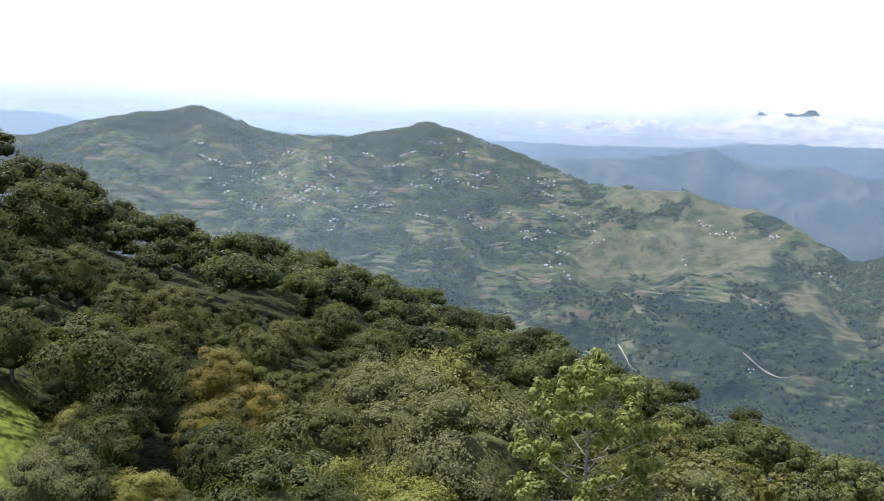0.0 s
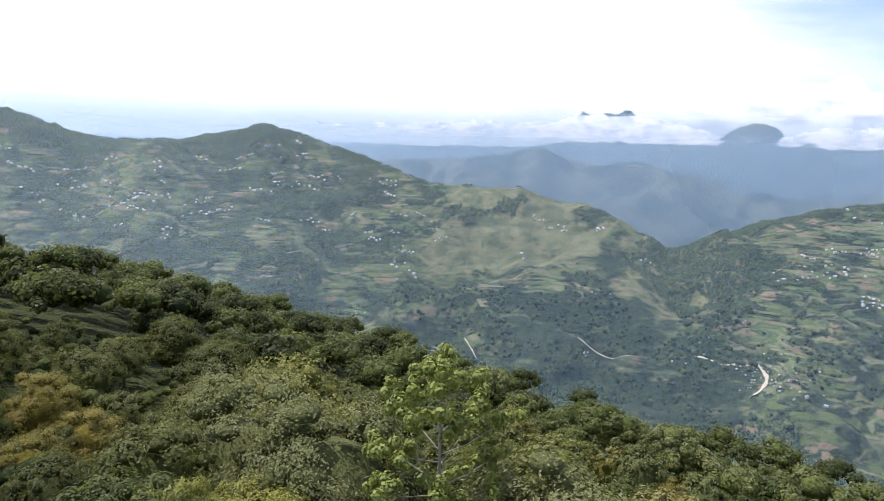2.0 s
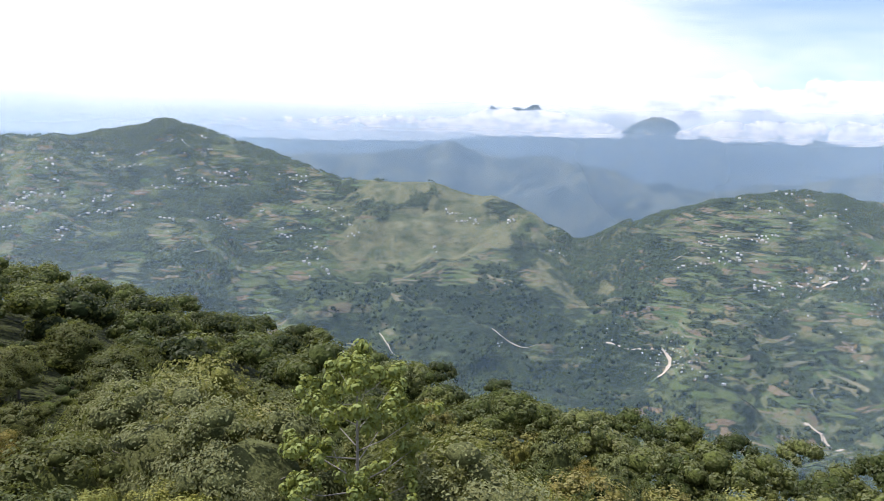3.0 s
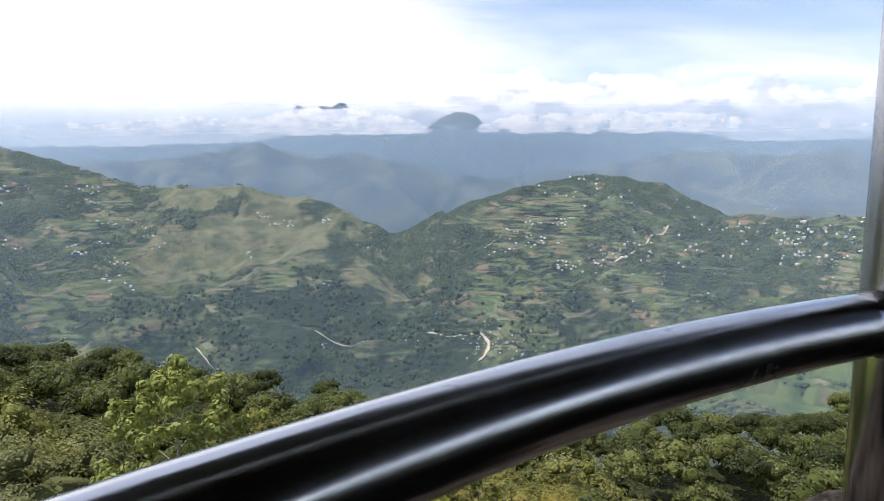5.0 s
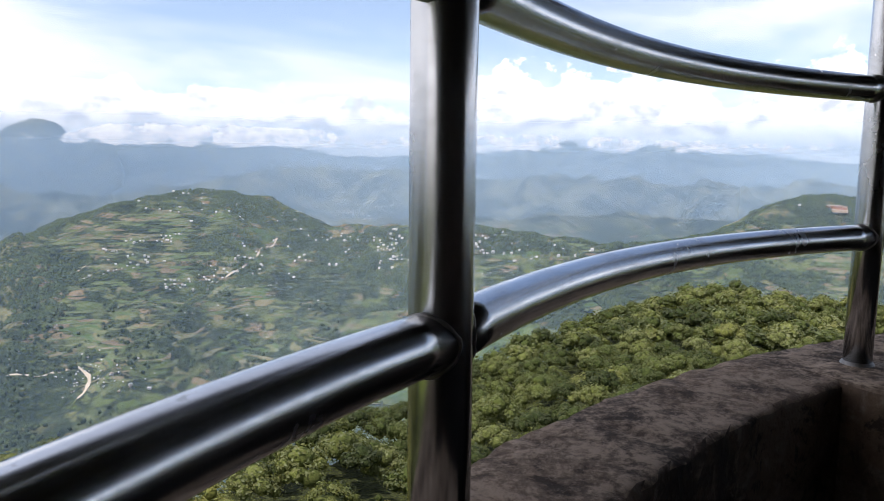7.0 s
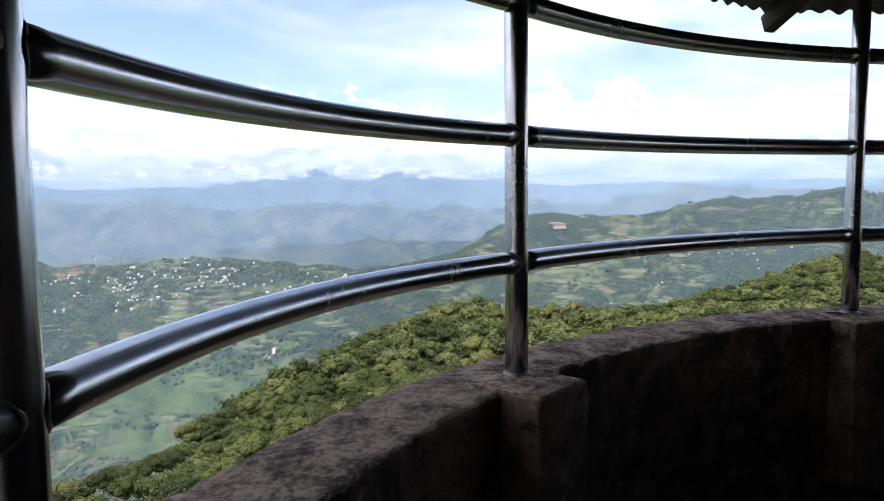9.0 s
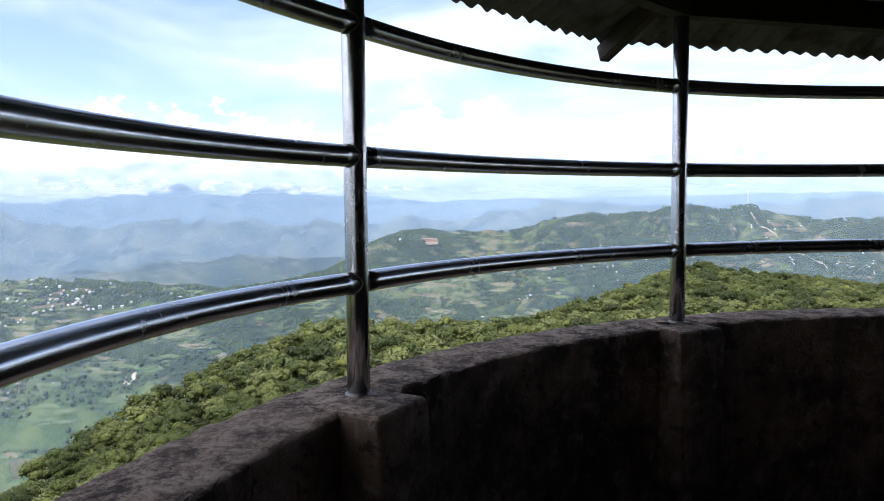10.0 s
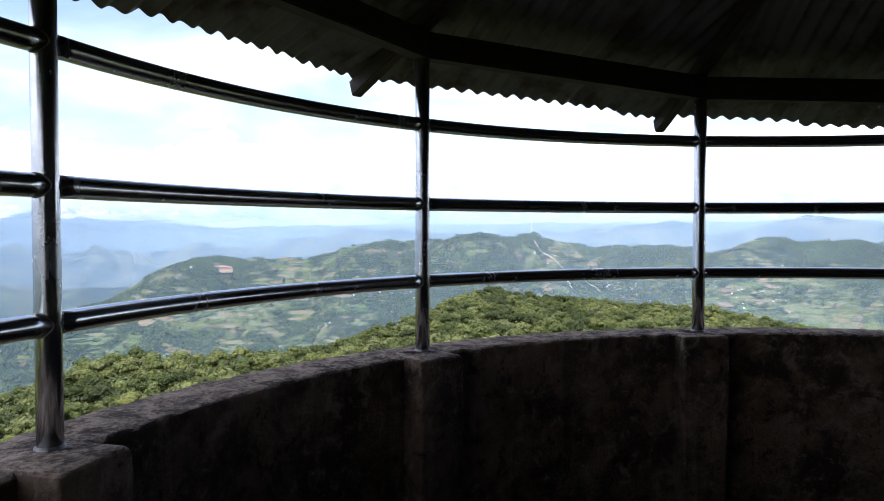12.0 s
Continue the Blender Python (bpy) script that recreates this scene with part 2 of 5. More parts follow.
    return principled(k, base, 0.95, k.math("ADD", speck, k.math("MULTIPLY", wood, 1.6)), 0.8, 6.0, spec=0.15)


land_mat = material("land", land_build)


def steel_build(k):
    p = local(k)
    brush = k.noise(k.scaled(p, (60, 60, 3)), 1.0, 3.0)
    stain = k.noise(p, 7.0, 5.0, 0.65)
    spot = k.noise(p, 45.0, 4.0, 0.7)
    col = k.mix(k.ramp(stain, 0.42, 0.70), (0.60, 0.61, 0.63), (0.50, 0.50, 0.51))
    col = k.mix(k.math("MULTIPLY", k.ramp(spot, 0.66, 0.76), 0.4), col, (0.26, 0.23, 0.20))
    rough = k.math("ADD", k.ramp(stain, 0.35, 0.75, 0.13, 0.25), k.math("MULTIPLY", brush, 0.09))
    return principled(k, col, rough, k.noise(p, 30.0, 3.0), 0.05, 0.002, metal=1.0)


steel_mat = material("steel", steel_build)


def weld_build(k):
    h = k.noise(local(k), 160.0, 3.0)
    return principled(k, k.mix(h, (0.13, 0.12, 0.11), (0.34, 0.32, 0.30)), 0.5, h, 0.7, 0.003, metal=0.9)


weld_mat = material("weld", weld_build)


def concrete_build(k):
    p = position(k)
    big = k.noise(p, 3.0, 6.0, 0.68)
    mid = k.noise(p, 13.0, 6.0, 0.72, 0.4)
    fine = k.noise(p, 70.0, 5.0, 0.7)
    run = k.noise(k.scaled(p, (9.0, 9.0, 0.8)), 1.0, 5.0, 0.6)
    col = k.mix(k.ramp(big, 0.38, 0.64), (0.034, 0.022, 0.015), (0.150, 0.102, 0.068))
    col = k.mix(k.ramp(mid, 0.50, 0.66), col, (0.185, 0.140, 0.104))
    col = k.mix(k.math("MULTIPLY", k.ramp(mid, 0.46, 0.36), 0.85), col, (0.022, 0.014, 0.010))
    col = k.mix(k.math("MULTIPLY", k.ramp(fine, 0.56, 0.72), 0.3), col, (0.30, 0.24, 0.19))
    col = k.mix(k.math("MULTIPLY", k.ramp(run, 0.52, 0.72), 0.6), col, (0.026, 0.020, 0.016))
    # pale lichen on level faces, also lightening them for the sky light they catch
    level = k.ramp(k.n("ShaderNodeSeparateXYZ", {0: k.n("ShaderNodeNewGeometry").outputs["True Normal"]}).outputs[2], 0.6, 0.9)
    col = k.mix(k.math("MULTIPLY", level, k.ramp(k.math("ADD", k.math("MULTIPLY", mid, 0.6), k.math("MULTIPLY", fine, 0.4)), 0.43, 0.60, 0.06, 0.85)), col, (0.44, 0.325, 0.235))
    return principled(k, col, 0.93, k.math("ADD", k.math("MULTIPLY", fine, 0.5), k.math("ADD", mid, big)), 0.9, 0.016, spec=0.25)


concrete_mat = material("concrete", concrete_build)
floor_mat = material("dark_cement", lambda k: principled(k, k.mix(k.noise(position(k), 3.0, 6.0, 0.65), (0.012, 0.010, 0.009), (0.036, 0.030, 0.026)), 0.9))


def tin_build(k):
    p = local(k)
    rust = k.noise(p, 5.0, 6.0, 0.65)
    col = k.mix(k.ramp(rust, 0.46, 0.66), (0.125, 0.112, 0.135), (0.075, 0.052, 0.048))
    return principled(k, col, k.ramp(rust, 0.4, 0.7, 0.45, 0.85), rust, 0.2, 0.004, metal=0.35)


tin_mat = material("tin", tin_build)


def wood_build(k):
    p = local(k)
    g = k.noise(k.scaled(p, (3, 40, 40)), 1.0, 4.0)
    return principled(k, k.mix(g, (0.025, 0.018, 0.013), (0.065, 0.046, 0.033)), 0.85, g, 0.4, 0.004)


timber_mat = material("timber", wood_build)


def plain_build(a, b, scale, rough):
    def build(k):
        h = k.noise(local(k), scale, 5.0, 0.6)
        return principled(k, k.mix(h, a, b), rough, h, 0.2, 0.1)
    return build


wall_mat = material("house_wall", plain_build((0.42, 0.40, 0.38), (0.70, 0.69, 0.66), 0.8, 0.85))
earth_wall_mat = material("earth_wall", plain_build((0.36, 0.24, 0.16), (0.50, 0.36, 0.26), 0.8, 0.9))
roof_mat = material("house_roof", plain_build((0.22, 0.23, 0.25), (0.50, 0.51, 0.53), 0.9, 0.5))
brown_roof_mat = material("brown_roof", plain_build((0.16, 0.11, 0.08), (0.28, 0.20, 0.15), 0.9, 0.7))
road_mat = material("earth_road", plain_build((0.34, 0.285, 0.21), (0.54, 0.46, 0.36), 0.05, 0.95))
scar_mat = material("bare_earth", plain_build((0.34, 0.25, 0.17), (0.50, 0.42, 0.33), 0.05, 0.95))
mast_mat = material("mast_paint", plain_build((0.35, 0.33, 0.33), (0.50, 0.47, 0.46), 0.5, 0.6))


def haze_build(amount, lo, hi):
    """Stands in for distance haze: scatters the daylight bluish and lets most of the view through; it thins out from
    the height lo to hi.
    """
    def build(k):
        p = position(k)
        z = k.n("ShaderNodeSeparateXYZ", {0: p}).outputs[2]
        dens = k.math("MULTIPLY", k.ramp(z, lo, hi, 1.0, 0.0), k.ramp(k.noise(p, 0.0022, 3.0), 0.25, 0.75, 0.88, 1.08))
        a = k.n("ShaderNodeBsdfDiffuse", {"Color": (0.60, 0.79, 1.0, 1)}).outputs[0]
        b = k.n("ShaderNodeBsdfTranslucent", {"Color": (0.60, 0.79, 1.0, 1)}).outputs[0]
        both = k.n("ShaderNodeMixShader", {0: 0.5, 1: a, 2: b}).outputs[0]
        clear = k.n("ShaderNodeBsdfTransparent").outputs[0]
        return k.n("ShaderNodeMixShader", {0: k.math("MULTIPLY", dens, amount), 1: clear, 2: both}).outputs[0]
    return build

# ---------------------------------------------------------------- the lie of the land
EYE = 1.42  # height of the eye over the deck


def vnoise(x, y, seed=0):
    """Smooth value noise in 0..1, for arrays."""
    x, y = np.asarray(x, float), np.asarray(y, float)
    xi, yi = np.floor(x), np.floor(y)
    fx, fy = x - xi, y - yi
    fx, fy = fx * fx * (3 - 2 * fx), fy * fy * (3 - 2 * fy)

    def h(i, j):
        v = np.sin(i * 127.1 + j * 311.7 + seed * 74.7) * 43758.5453
        return v - np.floor(v)
    return (h(xi, yi) * (1 - fx) + h(xi + 1, yi) * fx) * (1 - fy) + (h(xi, yi + 1) * (1 - fx) + h(xi + 1, yi + 1) * fx) * fy


def fbm(x, y, octaves, seed=0):
    total, amp, norm = 0.0, 1.0, 0.0
    for o in range(octaves):
        total = total + amp * vnoise(x * 2 ** o, y * 2 ** o, seed + o)
        norm += amp
        amp *= 0.5
    return total / norm


def along(pairs):
    """A curve over the bearing (degrees clockwise from the y axis) through the pairs of bearing and value."""
    a = np.array(pairs, float)
    return lambda az: np.interp(az, a[:, 0], a[:, 1])


# crest lines: bearing and angle over or under the eye
edge_el = along([(-180, -4), (-90, 2), (-59.5, 3.07), (-39.5, 1.58), (-31.6, -0.74), (-27.6, -3.63), (-24.4, -5.52), (-20.6, -6.71), (-13.5, -8.2), (-7.8, -10.26), (-0.9, -12.71), (6, -14.95), (12, -16.49),
                 (21.9, -18.6), (29.9, -20.01), (35.8, -20.94), (49.7, -20.83), (61.6, -19.2), (67.4, -16.23), (73.2, -13.97), (78.1, -12.02), (82, -10.49), (86.9, -9.57), (91.8, -9.95), (96.7, -10.05), (101.7, -9.35),
                 (106.6, -7.96), (110.6, -6.27), (114, -5.09), (118.4, -5.67), (124.4, -6.06), (131.3, -6.26), (136.2, -7.15), (148.1, -7.94), (180, -4)])
edge_r = along([(-180, 120), (-59.6, 70), (-31.6, 85), (-13.7, 115), (0.1, 125), (11.9, 105), (29.7, 88), (49.4, 85), (61.3, 115), (69.2, 155), (79, 220), (88.8, 260), (103.6, 310), (110.6, 400), (123.4, 450), (148.1, 350), (180, 120)])
dip = along([(-180, 0), (39.6, 0), (64.2, 7), (98.7, 10), (148.1, 6), (180, 0)])
ridge_el = along([(-180, -2), (-44.5, -2.09), (-29.6, -1.74), (-26.1, -0.38), (-22.8, 0.2), (-18.8, 1.23), (-16.5, 0.58), (-14.4, -0.21), (-11.6, -0.71), (-7.2, -0.61), (-3.7, 0.19), (-1.1, 0.78), (1.6, 0.2),
                  (5.2, -0.97), (7.9, -1.84), (11.9, -3.2), (15.4, -3.37), (19, -3.25), (21.1, -4.02), (23.9, -4.29), (26.2, -5.06), (28.5, -6.62), (30.1, -7.69), (32.5, -6.78), (36.4, -4.96), (40.2, -3.73),
                  (43.8, -3.09), (46.4, -2.65), (48.9, -2.91), (51.6, -3.25), (53.8, -4.29), (56, -5.43), (65.7, -5.3), (70.7, -5.91), (78.1, -6.9), (83.9, -6.04), (86.9, -4.64), (89.9, -2.96)])
ridge_el_b = along([(89.9, -2.96), (93, -2.27), (95.1, -2.66), (98.2, -2.26), (99.9, -2.55), (103.4, -1.56), (106.5, -1.16), (109.6, -1.15), (112.8, -0.66), (116, -0.85), (117.8, -0.5), (119.7, -1.14),
                    (122.6, -1.63), (126.8, -1.43), (129.7, -1.62), (131.3, -2.02), (133.1, -1.32), (135.4, -0.73), (137.3, -1.12), (139.4, -0.92), (142.4, -1.21), (160, -2), (180, -2)])
ridge_r = along([(-180, 1800), (-44.6, 2000), (0.1, 2050), (8, 2000), (12.9, 1750), (23.8, 1650), (29.7, 1500), (35.6, 1600), (46.5, 1750), (53.4, 1650), (56.4, 1500), (65.2, 1450), (78, 1350), (86.9, 1700), (94.8, 1900), (108.6, 1700), (143.1, 1900), (180, 1800)])
second_el = along([(-180, -5), (-44.6, -4.86), (52.4, -6.39), (55.4, -5.64), (58.8, -5.28), (65.7, -5.3), (70.7, -4.92), (74.1, -4.6), (78, -4.24), (82.2, -4.29), (85.9, -4.45), (87.9, -4.34), (91.8, -5.03), (180, -5)])
third_el = along([(-180, -1), (-39.5, -1.89), (-5.9, -1.49), (5.8, -1.16), (7.9, -1.35), (13.3, -1.22), (16.8, -0.7), (19.5, -0.29), (22.2, -0.66), (24.8, -1.23), (27.9, -0.81), (30.1, -1.48), (34.2, -2.82), (38.3, -3.16),
                  (40.8, -2.93), (44.4, -2.68), (47.1, -2.44), (49.3, -1.52), (52.4, -0.97), (56.3, -0.99), (60.5, -1.1), (64.4, -1.17), (69.1, -1.66), (79, -1.86), (88.8, -1.88), (96.7, -1.48), (100.2, -0.98),
                  (104.6, -0.38), (116.5, -0.55), (120.4, -0.55), (124.6, -0.15), (128, 0.44), (129.9, 0.05), (131.3, -0.54), (133.9, -0.14), (137.6, 0.85), (139.4, 0.76), (142.4, 0.27), (180, -1)])
far_el = along([(-180, 0.8), (-31.2, 0.25), (-28.5, 0.23), (-26.1, -0.28), (-19.7, -0.1), (-9.8, -0.41), (9.9, -0.25), (19.8, 0.01), (22.2, 0.4), (23.3, 2.75), (24.2, 2.35), (25.3, 2.85), (26.0, 2.65), (26.8, 3.0), (27.4, 2.55), (28.7, 0.58), (33.5, 1.12), (34.1, 1.72), (35.6, 2.33), (37.2, 2.15), (37.9, 1.07),
                (41.5, 1.51), (43.4, 1.05), (47.4, 0.91), (51.9, 0.7), (54.1, 0.54), (57.1, 0.01), (65.9, 0.02), (69.8, 0.5), (72.1, 0.68), (74.8, 1.42), (76.3, 0.76), (78.8, 0.4), (81.4, 1.17), (83.7, 1.15),
                (84.9, 0.56), (88.4, 0.48), (94, -0.1), (104.4, 0.21), (108.6, 0.22), (180, 0.8)])
CANOPY = 6.6  # mean height of the wood


def tan_deg(a):
    return np.tan(np.radians(a))


def profile(az):
    """Knots (distance, height) of the ground along each bearing, and how much each span may be roughened."""
    az = np.asarray(az, float)
    jag = lambda f, amp, seed: amp * (fbm(az * f + 50, az * 0 + seed, 4, seed) - 0.5)
    e1, r1 = edge_el(az), edge_r(az)
    rid = np.where(az < 89.9, ridge_el(az), ridge_el_b(az)) + jag(1.1, 0.35, 3)
    r3 = ridge_r(az) + jag(0.15, 300, 5)
    r5, r6, r7 = 2450 + jag(0.2, 250, 7), 3350 + jag(0.15, 350, 9), 4600 + 0 * az
    z1 = EYE + r1 * tan_deg(e1) - CANOPY
    rm = 0.38 * r1
    zm = -11.0 + (z1 + 11.0) * 0.38 - dip(az)
    r1b = r1 * 1.5 + 40
    z1b = np.minimum(EYE + r1b * tan_deg(e1) - 45, -75)
    rv = np.maximum(820 + jag(0.12, 240, 11), r1b + 150)
    zv = -292 + jag(0.1, 40, 13)
    z3 = EYE + r3 * tan_deg(rid)
    rf = rv + 0.42 * (r3 - rv)
    zf = zv + (z3 - zv) * (0.36 + jag(0.13, 0.35, 15))
    second = np.minimum(second_el(az), np.where((az > 56) & (az < 93), 90, rid - 1.2)) + jag(1.3, 0.22, 17)
    third, far = third_el(az) + jag(1.5, 0.30, 19), far_el(az) + jag(1.9, 0.30, 21)
    z5, z6, z7 = EYE + r5 * tan_deg(second), EYE + r6 * tan_deg(third), EYE + r7 * tan_deg(far)
    r4, z4 = r3 + 230, np.minimum(z3, z5) - 130
    r5b, z5b = r5 + 180, np.minimum(z5 - 60, -300)
    r6a, z6a = r6 - 420, np.minimum(-230 + jag(0.2, 80, 23), z6 - 120)
    r6b, z6b = r6 + 330, np.minimum(z6 - 120, -200)
    one = np.ones_like(az)
    rs = np.stack([0 * one, 12 * one, rm, r1, r1b, rv, rf, r3, r4, r5, r5b, r6a, r6, r6b, r7, 4960 * one], -1)
    zs = np.stack([-11 * one, -11.2 * one, zm, z1, z1b, zv, zf, z3, z4, z5, z5b, z6a, z6, z6b, z7, z7 - 150], -1)
    return rs, zs


ROUGH = np.array([0.2, 0.5, 0.8, 3, 14, 50, 52, 30, 60, 60, 60, 95, 110, 60, 10])


def ground(az, r):
    """Height of the ground at bearings az and distances r (arrays of one shape)."""
    az, r = np.broadcast_arrays(np.asarray(az, float), np.asarray(r, float))
    shape = az.shape
    az, r = az.ravel(), r.ravel()
    rs, zs = profile(az)
    i = np.clip((rs <= r[:, None]).sum(-1) - 1, 0, rs.shape[1] - 2)
    q = np.arange(len(r))
    ra, rb, za, zb = rs[q, i], rs[q, i + 1], zs[q, i], zs[q, i + 1]
    u = np.clip((r - ra) / (rb - ra), 0, 1)
    s = 0.55 * u + 0.45 * u * u * (3 - 2 * u)
    x, y = r * np.sin(np.radians(az)), r * np.cos(np.radians(az))
    gully = 1 - np.abs(2 * fbm(x / 430, y / 430, 6, 31) - 1) * 2.2 + 0.35 * (0.5 - np.abs(2 * fbm(x / 120, y / 120, 4, 35) - 1) * 1.8)
    # hold the crests: those at the odd places of the knot list keep their line
    hold = np.ones_like(u)
    crest_after, crest_before = np.isin(i + 1, (3, 7, 9, 12, 14)), np.isin(i, (3, 7, 9, 12, 14))
    hold = np.where(crest_after, np.minimum(hold, 4 * (1 - u)), hold)
    hold = np.where(crest_before, np.minimum(hold, 4 * u), hold)
    z = za + (zb - za) * s + ROUGH[i] * (gully - 0.5) * np.clip(hold, 0, 1)
    z = z + np.clip(r / 900, 0, 1) * 2.2 * (fbm(x / 26, y / 26, 3, 41) - 0.5)
    return z.reshape(shape)


def place(az, r):
    return np.stack([r * np.sin(np.radians(az)), r * np.cos(np.radians(az)), ground(az, r)], -1)


def meet(az, el, start=1.6):
    """Where a look along bearing az at the angle el first meets the land beyond the near wood."""
    r = np.concatenate([np.arange(float(edge_r(az)) * start + 30, 2600, 6.0), np.arange(2600, 4900, 20.0)])
    z = ground(np.full_like(r, az), r)
    hit = np.nonzero(z - EYE >= r * tan_deg(el))[0]
    j = hit[0] if len(hit) else len(r) - 1
    return float(r[j])


def mesh_from(name, verts, faces, mat=None, smooth=False):
    me = bpy.data.meshes.new(name)
    verts, faces = np.asarray(verts, np.float32), np.asarray(faces, np.int32)
    n = faces.shape[1]
    me.vertices.add(len(verts))
    me.vertices.foreach_set("co", verts.ravel())
    me.loops.add(faces.size)
    me.loops.foreach_set("vertex_index", faces.ravel())
    me.polygons.add(len(faces))
    me.polygons.foreach_set("loop_start", np.arange(0, faces.size, n, dtype=np.int32))
    if smooth:
        me.polygons.foreach_set("use_smooth", np.ones(len(faces), bool))
    me.update(calc_edges=True)
    me.validate()
    if mat:
        me.materials.append(mat)
    return me


def ease(x, lo, hi):
    u = np.clip((x - lo) / (hi - lo), 0, 1)
    return u * u * (3 - 2 * u)


def make_ground():
    az = np.concatenate([np.arange(-180, -44, 4.0), np.arange(-44, 152, 0.36), np.arange(152, 180.1, 4.0)])
    r = np.concatenate([[0.5], np.geomspace(6, 140, 44), np.geomspace(146, 780, 44), np.arange(792, 2300, 11.0), np.arange(2315, 3700, 26.0), np.arange(3740, 4970, 40.0)])
    A, R = np.meshgrid(az, r, indexing="ij")
    v = place(A.ravel(), R.ravel())
    na, nr = len(az), len(r)
    i, j = np.meshgrid(np.arange(na - 1), np.arange(nr - 1), indexing="ij")
    a = (i * nr + j).ravel()
    faces = np.stack([a, a + 1, a + nr + 1, a + nr], -1)
    me = mesh_from("ground", v, faces, land_mat, True)
    A, R = A.ravel(), R.ravel()
    el = np.degrees(np.arctan2(v[:, 2] - EYE, R))
    patch = fbm(v[:, 0] / 240, v[:, 1] / 240, 4, 61)
    W = A + 11 * (fbm(v[:, 0] / 170, v[:, 1] / 170, 4, 63) - 0.5)
    spur = ease(W, 8, 13) * (1 - ease(W, 24.5, 29)) * ease(R + 500 * (patch - 0.5), 1100, 1300) * (1 - ease(R, 2000, 2100)) * (0.35 + 0.9 * patch)
    low = ease(W, 26, 30) * (1 - ease(A, 33, 38)) * ease(R, 900, 1150) * (1 - ease(R, 1600, 1700)) * (0.3 + 0.9 * patch)
    vale = ease(W, 55, 59) * (1 - ease(W, 70, 74)) * (1 - ease(R, 950, 1200)) * ease(R, 250, 350) * (0.35 + 0.6 * patch)
    right = ease(A, 100, 112) * ease(R, 700, 1000) * (1 - ease(R, 2200, 2400)) * 0.5 * patch
    pasture = np.clip(np.maximum.reduce([spur, low, vale, right]), 0, 1)
    farm = ease(R, 500, 800) * (1 - 0.5 * ease(A, 8, 12) * (1 - ease(A, 28, 33))) * 1.0
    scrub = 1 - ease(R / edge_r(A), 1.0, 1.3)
    lawn = (1 - ease(A + 3 * (patch - 0.5), -29.5, -27.5)) * ease(R, 18, 22) * (1 - ease(R, 34, 39)) * (A > -80)
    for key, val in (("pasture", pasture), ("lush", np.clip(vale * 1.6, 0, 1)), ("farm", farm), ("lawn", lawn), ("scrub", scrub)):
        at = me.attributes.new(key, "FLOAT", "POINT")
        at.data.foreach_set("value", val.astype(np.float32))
    return tagged(new("ground", me), "green wooded hills and farmed valley under haze", "ground", kind="structure")


make_ground()


def make_haze(name, radius, amount, lo=-40.0, hi=150.0):
    """One thin sheet that imitates haze and stands behind a crest; radius is a function of the bearing."""
    az = np.arange(-60, 166.1, 1.0)
    rr = radius(az)
    zs = np.linspace(-420, hi + 5, 8)
    v = np.array([(q * math.sin(radians(a)), q * math.cos(radians(a)), z) for a, q in zip(az, rr) for z in zs])
    n = len(zs)
    f = [(i * n + j, i * n + j + 1, (i + 1) * n + j + 1, (i + 1) * n + j) for i in range(len(az) - 1) for j in range(n - 1)]
    ob = new(name, mesh_from(name, v, f, material("haze_sheet", haze_build(amount, lo, hi)), True))
    return tagged(ob, "thin bluish daylight haze hanging over the valley", "haze", kind="structure")


def behind(az):
    """A smooth line that stays behind the main crest."""
    wide = np.max([ridge_r(az + d) for d in range(-10, 11, 2)], axis=0)
    k = np.ones(25) / 25
    return np.convolve(np.pad(wide, 12, mode="edge"), k, "valid") + 120


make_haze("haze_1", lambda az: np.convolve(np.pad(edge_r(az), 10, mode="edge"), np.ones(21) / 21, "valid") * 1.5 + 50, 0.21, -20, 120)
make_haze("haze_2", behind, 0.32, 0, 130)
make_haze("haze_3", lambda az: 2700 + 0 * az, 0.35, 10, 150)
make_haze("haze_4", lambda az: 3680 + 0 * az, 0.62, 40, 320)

cloud_cover = along([(-60, 0.1), (0, 0.25), (8, 0.62), (21, 0.72), (23, 1.0), (28, 1.0), (30, 0.80), (33, 0.62), (34.4, 0.42), (37.0, 0.36), (38.5, 0.75), (50, 0.72), (58, 0.45), (66, 0.40), (72, 0.62), (77, 0.45), (84, 0.55), (95, 0.30), (166, 0.25)])
cloud_top = along([(-60, 1.0), (8, 1.5), (21, 1.9), (23, 2.5), (28, 2.55), (31, 2.0), (34.4, 1.2), (37, 1.2), (40, 2.1), (50, 2.2), (60, 1.7), (72, 1.9), (90, 1.3), (166, 1.2)])


def cloud_build(k):
    """Cloud with billowing edges; its sunlight and grey shading are painted into a glow."""
    p = position(k)
    cover = k.n("ShaderNodeAttribute", attribute="cover").outputs["Fac"]
    puff = k.noise(k.scaled(p, (1.0, 1.0, 1.5)), 0.0095, 9.0, 0.62, 0.2)
    dens = k.ramp(k.math("ADD", cover, k.math("MULTIPLY", k.math("SUBTRACT", puff, 0.5), 2.4)), 0.42, 0.66)
    lit = k.noise(k.scaled(p, (1.0, 1.0, 1.8)), 0.016, 8.0, 0.66)
    glow = k.n("ShaderNodeEmission", {"Color": k.mix(k.ramp(lit, 0.36, 0.58), (0.66, 0.72, 0.82), (1.0, 1.0, 1.0)), "Strength": 1.08}).outputs[0]
    return k.n("ShaderNodeMixShader", {0: dens, 1: k.n("ShaderNodeBsdfTransparent").outputs[0], 2: glow}).outputs[0]


